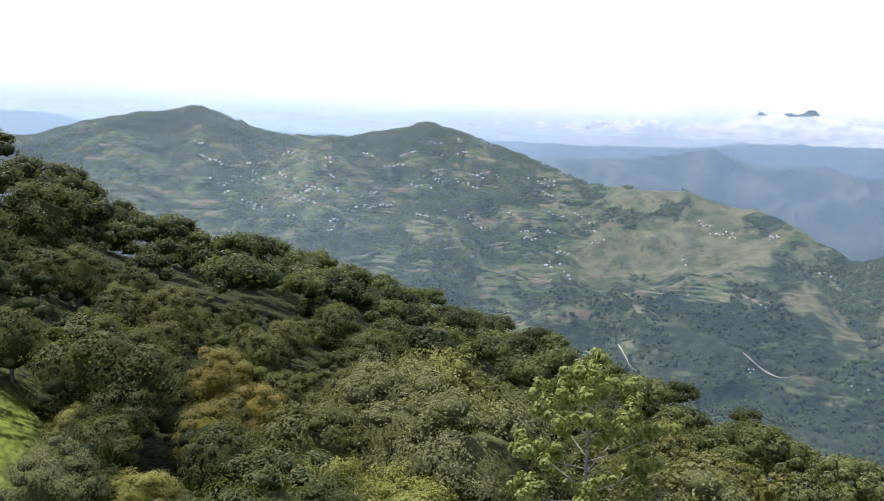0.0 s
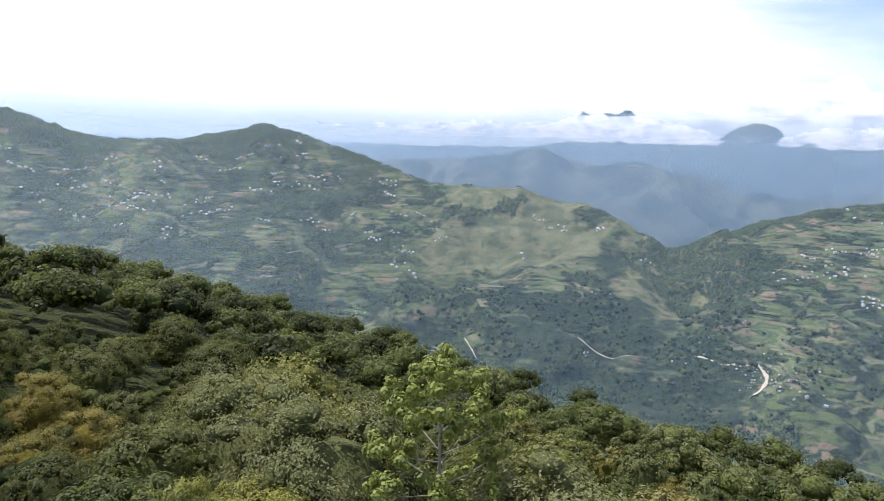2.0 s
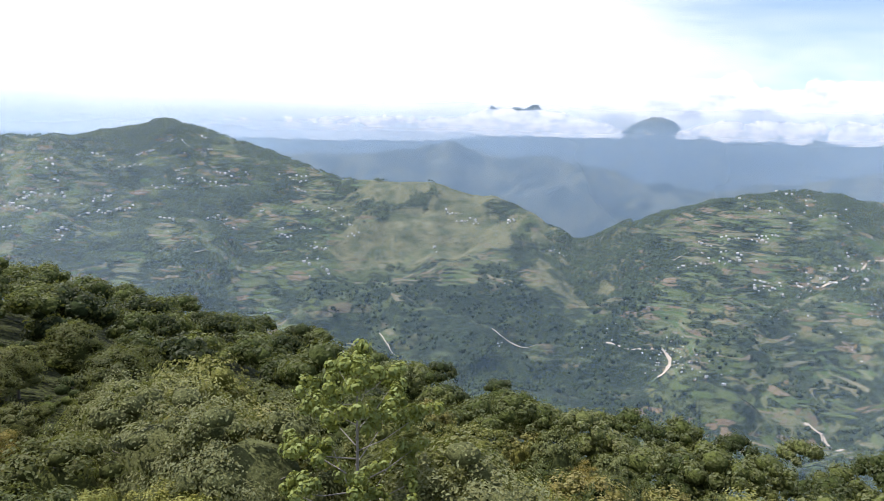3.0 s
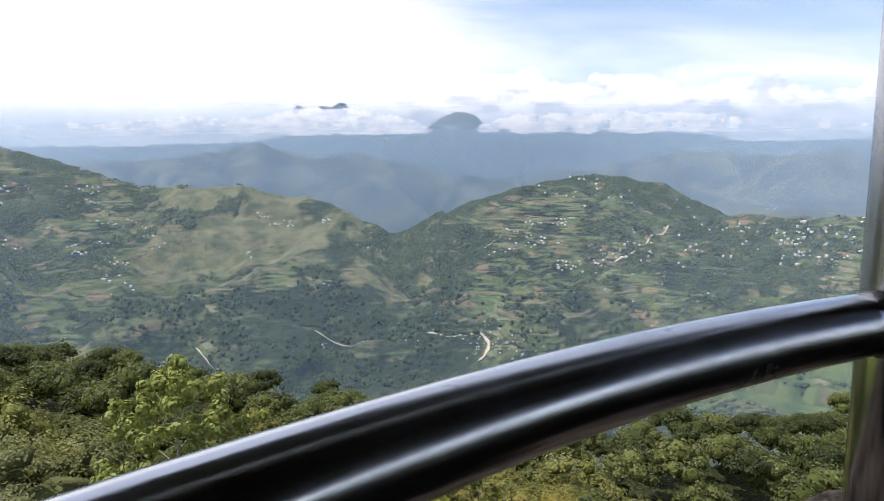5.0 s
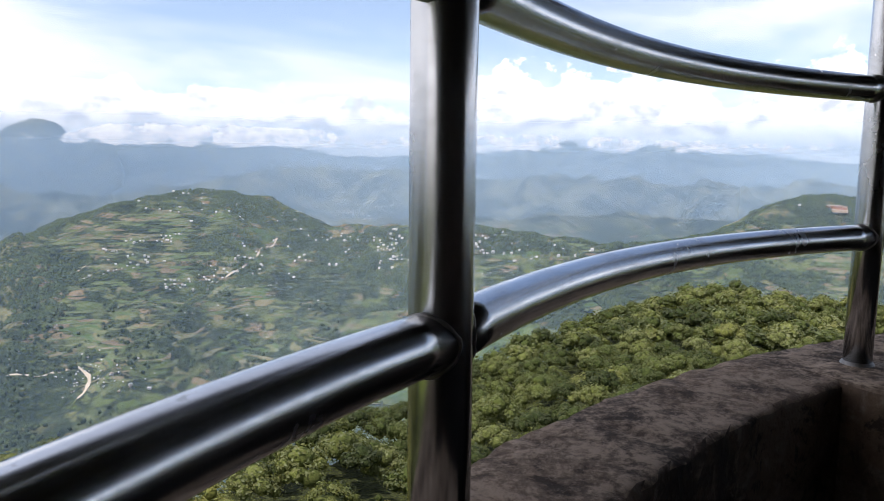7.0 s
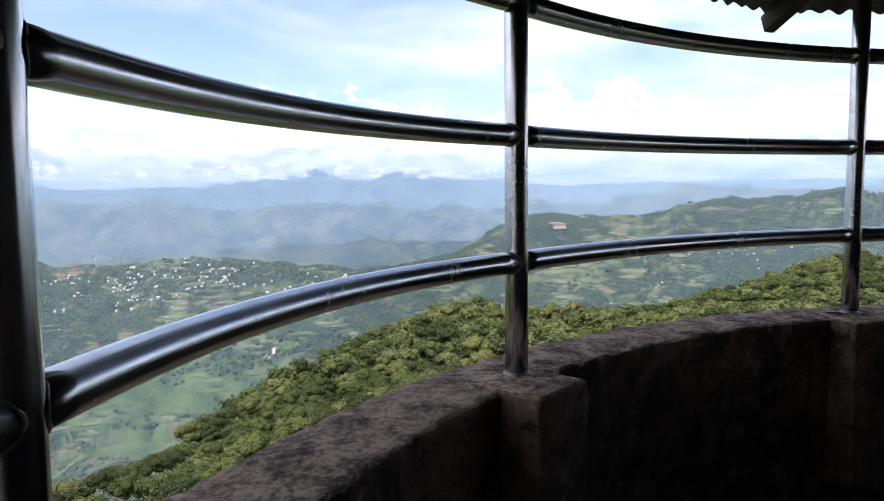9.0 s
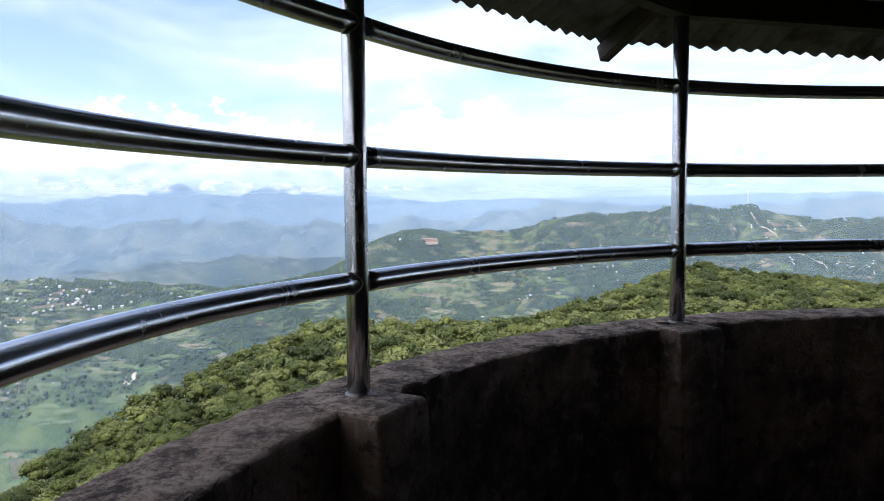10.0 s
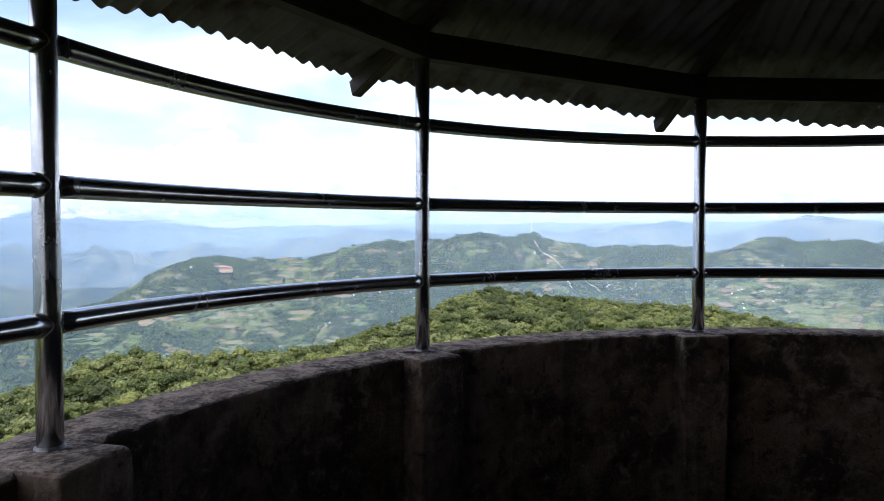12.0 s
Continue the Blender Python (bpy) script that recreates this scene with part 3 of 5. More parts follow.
def make_cloud_bank():
    """The low bank of cloud that hangs before the farthest range and lets its peaks stand out."""
    az, el = np.arange(-60, 166.1, 0.5), np.linspace(0.1, 3.6, 24)
    A, E = np.meshgrid(az, el, indexing="ij")
    r = 3655 + 0 * A
    v = np.stack([r * np.sin(np.radians(A)), r * np.cos(np.radians(A)), EYE + r * tan_deg(E)], -1).reshape(-1, 3)
    n = len(el)
    i, j = np.meshgrid(np.arange(len(az) - 1), np.arange(n - 1), indexing="ij")
    q = (i * n + j).ravel()
    me = mesh_from("cloud_bank", v, np.stack([q, q + 1, q + n + 1, q + n], -1), material("cloud", cloud_build), True)
    cover = cloud_cover(A) * ease(E, 0.25, 0.75) * (1 - ease(E, cloud_top(A) - 0.35, cloud_top(A) + 0.35))
    me.attributes.new("cover", "FLOAT", "POINT").data.foreach_set("value", cover.ravel().astype(np.float32))
    tagged(new("cloud_bank", me), "low white cumulus bank along the farthest mountains", "cloud", kind="structure")


make_cloud_bank()

# ---------------------------------------------------------------- the look-out
PARAPET = 1.0
RING = 2.392
RAILS = (1.273, 1.573, 1.879)
POSTS = [5.1, 35.6, 71.2, 104.5] + [104.5 + (365.1 - 104.5) * i / 8 for i in range(1, 8)]
TILT = lambda a: 0.15 * math.cos(radians(a - 32))
EAVE = 2.85
EAVES = [3.15, 2.86, 2.85, 2.85, 2.9, 3.0, 3.1, 3.2, 3.2, 3.2, 3.2]  # how far the roof reaches at each rafter; unseen eaves lengthened to block light


def ring_r(a):
    """Radius of the railing, a little out of true near the first posts."""
    return float(np.interp(a % 360, [0, 5.1, 35.6, 71.2, 104.5, 300, 360], [2.378, 2.377, 2.385, 2.397, 2.397, 2.392, 2.378]))


def rail_line(a, z):
    """A point of a rail's axis: the tubes were bent by hand and bow out of the round between the first posts."""
    q, r = (a + 180) % 360 - 180, ring_r(a)
    if 5.1 < q < 35.6:
        r += 0.037 * math.sin(math.pi * (q - 5.1) / 30.5)
    elif -10 < q < 5.1:
        r += 0.0084 * math.sin(math.pi * (5.1 - q) / 15.1)
    z += float(np.interp(q, [-27.5, -10, 5.1], [0, 0.011, 0]))
    return polar(q, r, z)


def polar(a, r, z):
    return (r * math.sin(radians(a)), r * math.cos(radians(a)), z)


def part(name, bm, mat, parent, label="", smooth=False):
    me = bpy.data.meshes.new(name)
    bm.normal_update()
    bm.to_mesh(me)
    bm.free()
    me.materials.append(mat)
    if smooth:
        me.polygons.foreach_set("use_smooth", np.ones(len(me.polygons), bool))
    ob = new(name, me)
    ob.parent = parent
    if label:
        tagged(ob, label)
    return ob


def sweep(bm, path, radius, sides=20, cap=True):
    """A round pipe along a list of points; radius is a number or a list."""
    rings = []
    path = [Vector(p) for p in path]
    for i, p in enumerate(path):
        d = (path[min(i + 1, len(path) - 1)] - path[max(i - 1, 0)]).normalized()
        side = d.cross(Vector((0, 0, 1)) if abs(d.z) < 0.9 else Vector((1, 0, 0))).normalized()
        up = side.cross(d)
        q = radius[i] if isinstance(radius, (list, tuple)) else radius
        q = float(q)
        rings.append([bm.verts.new(p + q * (math.cos(2 * math.pi * k / sides) * side + math.sin(2 * math.pi * k / sides) * up)) for k in range(sides)])
    for a, b in zip(rings, rings[1:]):
        for k in range(sides):
            bm.faces.new((a[k], a[(k + 1) % sides], b[(k + 1) % sides], b[k]))
    if cap:
        bm.faces.new(rings[0][::-1])
        bm.faces.new(rings[-1])
    bmesh.ops.recalc_face_normals(bm, faces=bm.faces[:])
    return bm


def bar(bm, a, b, w, h):
    """A squared beam from a to b, w wide and h deep, with its top face along the line."""
    a, b = Vector(a), Vector(b)
    d = (b - a).normalized()
    side = d.cross(Vector((0, 0, 1))).normalized() * (w / 2)
    up = side.cross(d).normalized() * h
    if up.z < 0:
        up = -up
    vs = [bm.verts.new(p + s * side - q * up) for p in (a, b) for s, q in ((-1, 0), (1, 0), (1, 1), (-1, 1))]
    for f in ((0, 1, 2, 3), (7, 6, 5, 4), (0, 4, 5, 1), (1, 5, 6, 2), (2, 6, 7, 3), (3, 7, 4, 0)):
        bm.faces.new([vs[i] for i in f])
    bmesh.ops.recalc_face_normals(bm, faces=bm.faces[:])
    return bm


def make_parapet():
    """The round parapet: one thick plastered wall with worn edges, and a pier under each post."""
    bm = bmesh.new()
    n = 720
    sect = [(2.325, -0.25), (2.325, 0.60), (2.325, 0.978), (2.329, 0.992), (2.338, 0.999), (2.36, 1.0), (2.43, 1.0), (2.50, 1.0), (2.548, 0.996), (2.566, 0.98), (2.572, 0.95), (2.575, 0.5), (2.575, -0.6)]
    rings = []
    for i in range(n):
        a = 360 * i / n
        ring = []
        for j, (r, z) in enumerate(sect):
            wr = 0.0
            if 2 <= j <= 10:
                wr = 0.005 * (noise.noise(Vector((a * 0.35, j * 0.4, 3))) + 0.9 * noise.noise(Vector((a * 1.3, j * 0.7, 9))) + 0.8 * noise.noise(Vector((a * 3.1, j * 0.9, 5))))
            wz = 0.006 * noise.noise(Vector((a * 0.5, j * 0.5, 17))) - (0.012 * max(0, noise.noise(Vector((a * 1.6, j, 29))) - 0.1) if 4 <= j <= 9 else 0)
            ring.append(bm.verts.new(polar(a, r + (wr if j in (2, 3, 4, 8, 9, 10) else wr * 0.3), z + (wz if j > 1 and j < 11 else 0))))
        rings.append(ring)
    for i in range(n):
        a, b = rings[i], rings[(i + 1) % n]
        for j in range(len(sect) - 1):
            bm.faces.new((a[j], b[j], b[j + 1], a[j + 1]))
    bmesh.ops.recalc_face_normals(bm, faces=bm.faces[:])
    me = bpy.data.meshes.new("parapet_wall")
    bm.to_mesh(me)
    bm.free()
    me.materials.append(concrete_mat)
    me.polygons.foreach_set("use_smooth", np.ones(len(me.polygons), bool))
    wall = tagged(new("parapet_wall", me), "round weathered concrete parapet with dark stains", "wall", kind="structure")
    for k, a in enumerate(POSTS):
        pier = bmesh.new()
        half_w, inner, outer, rr = 0.105, 2.222, 2.42, 0.012
        loop = [(-half_w, outer)] + [(-half_w + rr - rr * math.cos(q), inner + rr - rr * math.sin(q)) for q in (0, 0.5, 1.0, 1.57)]
        loop += [(-x, y) for x, y in loop[::-1]]
        rows = []
        for z, inset in ((-0.02, 0), (0.3, 0), (0.6, 0), (0.8, 0), (0.93, 0), (0.985, 0.001), (0.996, 0.004), (1.002, 0.010), (1.003, 0.03), (1.003, 0.07)):
            row = []
            for x, y in loop:
                p = Vector((x * (1 - inset / half_w), min(y + inset, outer), z))
                p += 0.007 * Vector((noise.noise(p * 11 + Vector((k, 0, 0))), noise.noise(p * 11 + Vector((0, k, 5))), 0.4 * noise.noise(p * 9 + Vector((0, 3, k)))))
                row.append(pier.verts.new(p))
            rows.append(row)
        for c, d in zip(rows, rows[1:]):
            for j in range(len(loop)):
                pier.faces.new((c[j], c[(j + 1) % len(loop)], d[(j + 1) % len(loop)], d[j]))
        pier.faces.new(rows[-1])
        bmesh.ops.recalc_face_normals(pier, faces=pier.faces[:])
        pier.transform(Matrix.Rotation(radians(1.0 - a), 4, "Z"))
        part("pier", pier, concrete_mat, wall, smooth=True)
    return wall


def make_deck():
    bm = bmesh.new()
    bmesh.ops.create_cone(bm, cap_ends=True, segments=96, radius1=2.45, radius2=2.45, depth=0.25)
    bm.transform(Matrix.Translation((0, 0, -0.125)))
    me = bpy.data.meshes.new("floor")
    bm.to_mesh(me)
    bm.free()
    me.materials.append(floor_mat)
    tagged(new("floor", me), "dark bare concrete deck of the look-out", "floor", kind="structure")
    bm = bmesh.new()
    bmesh.ops.create_cone(bm, cap_ends=True, segments=64, radius1=2.5, radius2=2.3, depth=13.0)
    bm.transform(Matrix.Translation((0, 0, -6.75)))
    me = bpy.data.meshes.new("tower_shaft")
    bm.to_mesh(me)
    bm.free()
    me.materials.append(concrete_mat)
    tagged(new("tower_shaft", me), "plain round concrete shaft under the deck", "tower", kind="structure")


def make_railing():
    rail = tagged(new("steel_railing"), "round three-bar stainless steel tube railing on concrete piers", "railing")
    for k, a in enumerate(POSTS):
        top = 2.15 + TILT(a) * 0.9
        bm = bmesh.new()
        sweep(bm, [polar(a, ring_r(a), z) for z in (0.99, 1.3, 1.6, 1.9, top)], 0.0278, 32)
        post = part("post", bm, steel_mat, rail, smooth=True)
        foot = bmesh.new()
        sweep(foot, [polar(a, ring_r(a), z) for z in (0.995, 1.004, 1.010)], [0.034, 0.033, 0.0288], 24)
        part("weld", foot, weld_mat, post, smooth=True)
        b = POSTS[(k + 1) % len(POSTS)] + (360 if k == len(POSTS) - 1 else 0)
        for z in RAILS:
            gap = math.degrees(0.010 / RING)
            n = max(10, int((b - a) / 1.2))
            bm = bmesh.new()
            sweep(bm, [rail_line(q, z) for q in (a + gap + (b - a - 2 * gap) * i / n for i in range(n + 1))], 0.026, 28)
            tube = part("rail", bm, steel_mat, rail, smooth=True)
            for s, q in ((a, 1), (b, -1)):
                # bead of weld round the joint, where the two tubes meet
                out, side, c = Vector(polar(s, 1, 0)), Vector(polar(s + 90 * q, 1, 0)), Vector(polar(s, ring_r(s), z))
                loop = []
                for i in range(29):
                    th = 2 * math.pi * i / 28
                    u, w = 0.0262 * math.cos(th), 0.0262 * math.sin(th)
                    loop.append(c + out * u + Vector((0, 0, w)) + side * (math.sqrt(0.0285 ** 2 - u * u) + 0.0008))
                bm = bmesh.new()
                sweep(bm, loop, [0.0019 + 0.0005 * math.sin(i * 2.1 + z * 9) for i in range(29)], 7, cap=False)
                part("weld", bm, weld_mat, tube, smooth=True)
    return rail


def make_roof():
    roof = tagged(new("tin_roof"), "low conical roof of dark rusty corrugated iron on timber rafters", "roof", kind="structure")
    apex = Vector((0, 0, 3.25))
    n = len(POSTS)
    eave = lambda a, r: Vector(polar(a, r, 2.026 + TILT(a) - 0.42 * (r - EAVE)))
    pitch, amp = 0.077, 0.0105
    for k, a in enumerate(POSTS):
        b = POSTS[(k + 1) % n] + (360 if k == n - 1 else 0)
        ra, rb = EAVES[k], EAVES[(k + 1) % n]
        p, q = eave(a, ra), eave(b, rb)
        width = (q - p).length
        along_e = (q - p) / width
        steps = int(width / pitch * 8)
        nrm = along_e.cross(apex - p).normalized()
        if nrm.z < 0:
            nrm = -nrm
        rng = random.Random(k)
        bm = bmesh.new()
        down = (p + along_e * ((apex - p).dot(along_e)) - apex)
        rows = []
        for i in range(steps + 1):
            u = width * i / steps
            full = (apex - p).dot(along_e)
            reach = 1 - (min(u / full, (width - u) / (width - full)))  # how far up this line may run
            sheet = int(u / 0.69)
            drop = 0.016 * math.sin(sheet * 2.3 + k * 1.7) + 0.004 * math.sin(u * 55)
            wave = nrm * amp * math.cos(2 * math.pi * u / pitch)
            base = p + along_e * u
            line = []
            for s in (0.0, 0.33, 0.66, 1.0):
                t = s * (1 - reach)
                line.append(bm.verts.new(base - down * t + wave + (down.normalized() * (0.02 + drop) if s == 0 else Vector())))
            rows.append(line)
        for c, d in zip(rows, rows[1:]):
            for j in range(3):
                bm.faces.new((c[j], d[j], d[j + 1], c[j + 1]))
        bmesh.ops.recalc_face_normals(bm, faces=bm.faces[:])
        part("roof_sheet", bm, tin_mat, roof, smooth=True)
        # rafter under each hip, its end sticking out past the sheets
        bm = bmesh.new()
        lift = Vector((0, 0, -0.008))
        bar(bm, eave(a, ra + 0.04) + lift, apex + lift, 0.05, 0.075)
        bmesh.ops.bevel(bm, geom=bm.edges[:], offset=0.006, segments=2, affect="EDGES")
        part("rafter", bm, timber_mat, roof)
        bm = bmesh.new()
        over = Vector((0, 0, 0.022))
        bar(bm, eave(a, ra - 0.03) + over, apex + over, 0.24, 0.012)
        part("hip_cap", bm, tin_mat, roof)
        for rr, w, h, dz in ((RING, 0.07, 0.10, -0.092), (1.45, 0.05, 0.07, -0.09)):
            c, d = eave(a, ra).lerp(apex, 1 - rr / ra), eave(b, rb).lerp(apex, 1 - rr / rb)
            bm = bmesh.new()
            bar(bm, c + Vector((0, 0, dz)), d + Vector((0, 0, dz)), w, h)
            bmesh.ops.bevel(bm, geom=bm.edges[:], offset=0.005, segments=2, affect="EDGES")
            part("ring_beam", bm, timber_mat, roof)
    return roof


def make_light_block_wall():
    """Plain unseen wall, added behind the visitor to keep light out of the look-out."""
    bm = bmesh.new()
    n, lo, hi = 48, 147.0, 337.0
    rings = []
    for i in range(n + 1):
        a = lo + (hi - lo) * i / n
        rings.append([bm.verts.new(polar(a, r, z)) for r, z in ((2.44, 0.99), (2.44, 2.05 + TILT(a)), (2.54, 2.05 + TILT(a)), (2.54, 0.99))])
    for c, d in zip(rings, rings[1:]):
        for j in range(4):
            bm.faces.new((c[j], c[(j + 1) % 4], d[(j + 1) % 4], d[j]))
    bm.faces.new(rings[0])
    bm.faces.new(rings[-1][::-1])
    bmesh.ops.recalc_face_normals(bm, faces=bm.faces[:])
    me = bpy.data.meshes.new("wall_south")
    bm.to_mesh(me)
    bm.free()
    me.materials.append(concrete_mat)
    tagged(new("wall_south", me), "plain dark concrete wall added unseen at the rear to keep light out", "wall", kind="structure")


make_parapet()
make_light_block_wall()
make_deck()
make_railing()
make_roof()

# ---------------------------------------------------------------- trees
def leaf_cards(centres, normals, size, rng, aspect=0.55):
    """Small pointed leaves (one quad each) lying roughly along the given normals."""
    n = len(centres)
    t = rng.normal(size=(n, 3))
    t -= normals * (t * normals).sum(-1, keepdims=True)
    t /= np.linalg.norm(t, axis=-1, keepdims=True) + 1e-9
    b = np.cross(normals, t)
    s = size * rng.uniform(0.65, 1.35, (n, 1))
    v = np.stack([centres - t * s, centres + b * s * aspect + normals * s * 0.18, centres + t * s, centres - b * s * aspect + normals * s * 0.18], 1).reshape(-1, 3)
    f = np.arange(4 * n).reshape(n, 4)
    return v, f


def ico(level):
    bm = bmesh.new()
    bmesh.ops.create_icosphere(bm, subdivisions=level, radius=1.0)
    bm.verts.ensure_lookup_table()
    v, f = np.array([q.co[:] for q in bm.verts]), np.array([[q.index for q in t.verts] for t in bm.faces])
    bm.free()
    return v, f


ICO1, ICO2 = ico(1), ico(2)


def crown_mesh(rng, rad, height, base, lobes, leaves, size):
    """Sprays of leaves set unevenly over a lumpy crown, over a dark inner mass; vertices, quads and triangles."""
    v0, f0 = ICO2
    count, per = lobes * 3, leaves // 3
    mid = np.array([0, 0, base + height * 0.32])
    reach = np.array([rad * 1.08, rad * 1.08, height * 0.64])
    bumps = rng.normal(size=(9, 3)) + np.array([0, 0, 0.45])
    bumps /= np.linalg.norm(bumps, axis=-1, keepdims=True)
    swell = rng.uniform(-0.24, 0.22, 9)

    def shape(u):
        near = np.exp((u @ bumps.T - 1) * 7.0)
        return 0.86 + (near * swell).sum(-1, keepdims=True)

    h = 1 - 1.40 * (np.arange(count) + rng.random(count)) / count
    a = np.arange(count) * 2.39996 + rng.uniform(-0.6, 0.6, count)
    q = np.sqrt(np.clip(1 - h * h, 0, 1))
    d = np.stack([np.cos(a) * q, np.sin(a) * q, h], -1)
    c = mid + d * reach * shape(d) * rng.uniform(0.72, 0.93, (count, 1))
    s = rad * rng.uniform(0.15, 0.33, (count, 1)) * rng.uniform(0.75, 1.25, (count, 3)) * np.array([1, 1, 0.74])
    u = rng.normal(size=(count, per, 3)) + d[:, None] * 0.55 + np.array([0, 0, 0.62])
    u /= np.linalg.norm(u, axis=-1, keepdims=True)
    ragged = 0.70 + 0.42 * rng.random((count, per, 1)) + 0.22 * np.sin(u[..., :1] * 6 + a[:, None, None]) * np.sin(u[..., 1:2] * 6 + h[:, None, None] * 9)
    p = c[:, None] + u * s[:, None] * ragged
    m = 0.85 * u + 0.40 * d[:, None] + rng.normal(size=u.shape) * 0.24
    m /= np.linalg.norm(m, axis=-1, keepdims=True)
    v, f = leaf_cards(p.reshape(-1, 3), m.reshape(-1, 3), size, rng)
    # heart of the crown and of each spray, coloured dark for the shade inside
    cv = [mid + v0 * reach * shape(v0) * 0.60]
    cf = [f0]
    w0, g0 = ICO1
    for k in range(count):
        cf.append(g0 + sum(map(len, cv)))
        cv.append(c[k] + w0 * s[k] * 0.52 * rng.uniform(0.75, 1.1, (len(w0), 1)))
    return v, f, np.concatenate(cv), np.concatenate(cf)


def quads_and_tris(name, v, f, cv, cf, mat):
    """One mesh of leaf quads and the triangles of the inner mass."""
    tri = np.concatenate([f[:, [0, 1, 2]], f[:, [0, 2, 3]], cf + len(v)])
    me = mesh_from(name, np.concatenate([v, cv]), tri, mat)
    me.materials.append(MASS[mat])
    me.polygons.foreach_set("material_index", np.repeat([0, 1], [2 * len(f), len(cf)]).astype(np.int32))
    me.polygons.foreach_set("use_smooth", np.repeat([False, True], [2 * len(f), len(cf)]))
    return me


def trunk_mesh(rng, height, rad, thick):
    bm = bmesh.new()
    bend = rng.normal(size=2) * 0.25
    pts = [(bend[0] * s * s, bend[1] * s * s, -0.4 + s * (height * 0.58 + 0.4)) for s in np.linspace(0, 1, 6)]
    sweep(bm, pts, [thick * (1 - 0.75 * s) for s in np.linspace(0, 1, 6)], 7)
    for _ in range(6):
        s = rng.uniform(0.4, 0.85)
        o = Vector((bend[0] * s * s, bend[1] * s * s, -0.4 + s * (height * 0.58 + 0.4)))
        a = rng.uniform(0, 2 * math.pi)
        tip = o + Vector((math.cos(a) * rad * 0.55, math.sin(a) * rad * 0.55, height * rng.uniform(0.05, 0.16)))
        mid = o.lerp(tip, 0.5) + Vector((0, 0, -0.1 * rad))
        sweep(bm, [o, mid, tip], [thick * 0.42, thick * 0.26, thick * 0.08], 5)
    me = bpy.data.meshes.new("trunk")
    bm.to_mesh(me)
    bm.free()
    me.materials.append(bark_mat)
    return me


def tree_proto(seed, height, rad, lobes, leaves, size, mat, label, base=0.14, group="trees of the near wood"):
    rng = np.random.default_rng(seed)
    tree = tagged(new("tree"), label, "tree", group)
    trunk = new("trunk", trunk_mesh(rng, height, rad, 0.06 + 0.018 * height))
    crown = new("crown", quads_and_tris("crown", *crown_mesh(rng, rad, height * (1 - base) * 0.86, height * base, lobes, leaves, size), mat))
    trunk.parent = crown.parent = tree
    return tree


def tree_pose(az, r, turn, s, sz=None):
    x, y, z = place(np.array([az]), np.array([r]))[0]
    return Matrix.LocRotScale((x, y, z - 0.1), Euler((0, 0, turn)), (s, s, sz or s))


def near_spots(spacing, rmin, rmax, seed):
    """A jittered grid of tree places: bearing and distance, inside the visible part of the slope."""
    rng = np.random.default_rng(seed)
    g = np.arange(-rmax, rmax, spacing)
    X, Y = np.meshgrid(g, g)
    X, Y = (X + rng.uniform(-0.38, 0.38, X.shape) * spacing).ravel(), (Y + rng.uniform(-0.38, 0.38, Y.shape) * spacing).ravel()
    az, r = np.degrees(np.arctan2(X, Y)), np.hypot(X, Y)
    keep = (r > rmin) & (r < rmax) & (az > -47) & (az < 150) & (r < edge_r(az) * 1.22)
    keep &= ~((az < -27.6) & (r > 21) & (r < 38) & (az > -50))
    return az[keep], r[keep]


MIXED = "broadleaf tree with dense dark green foliage on the slope"


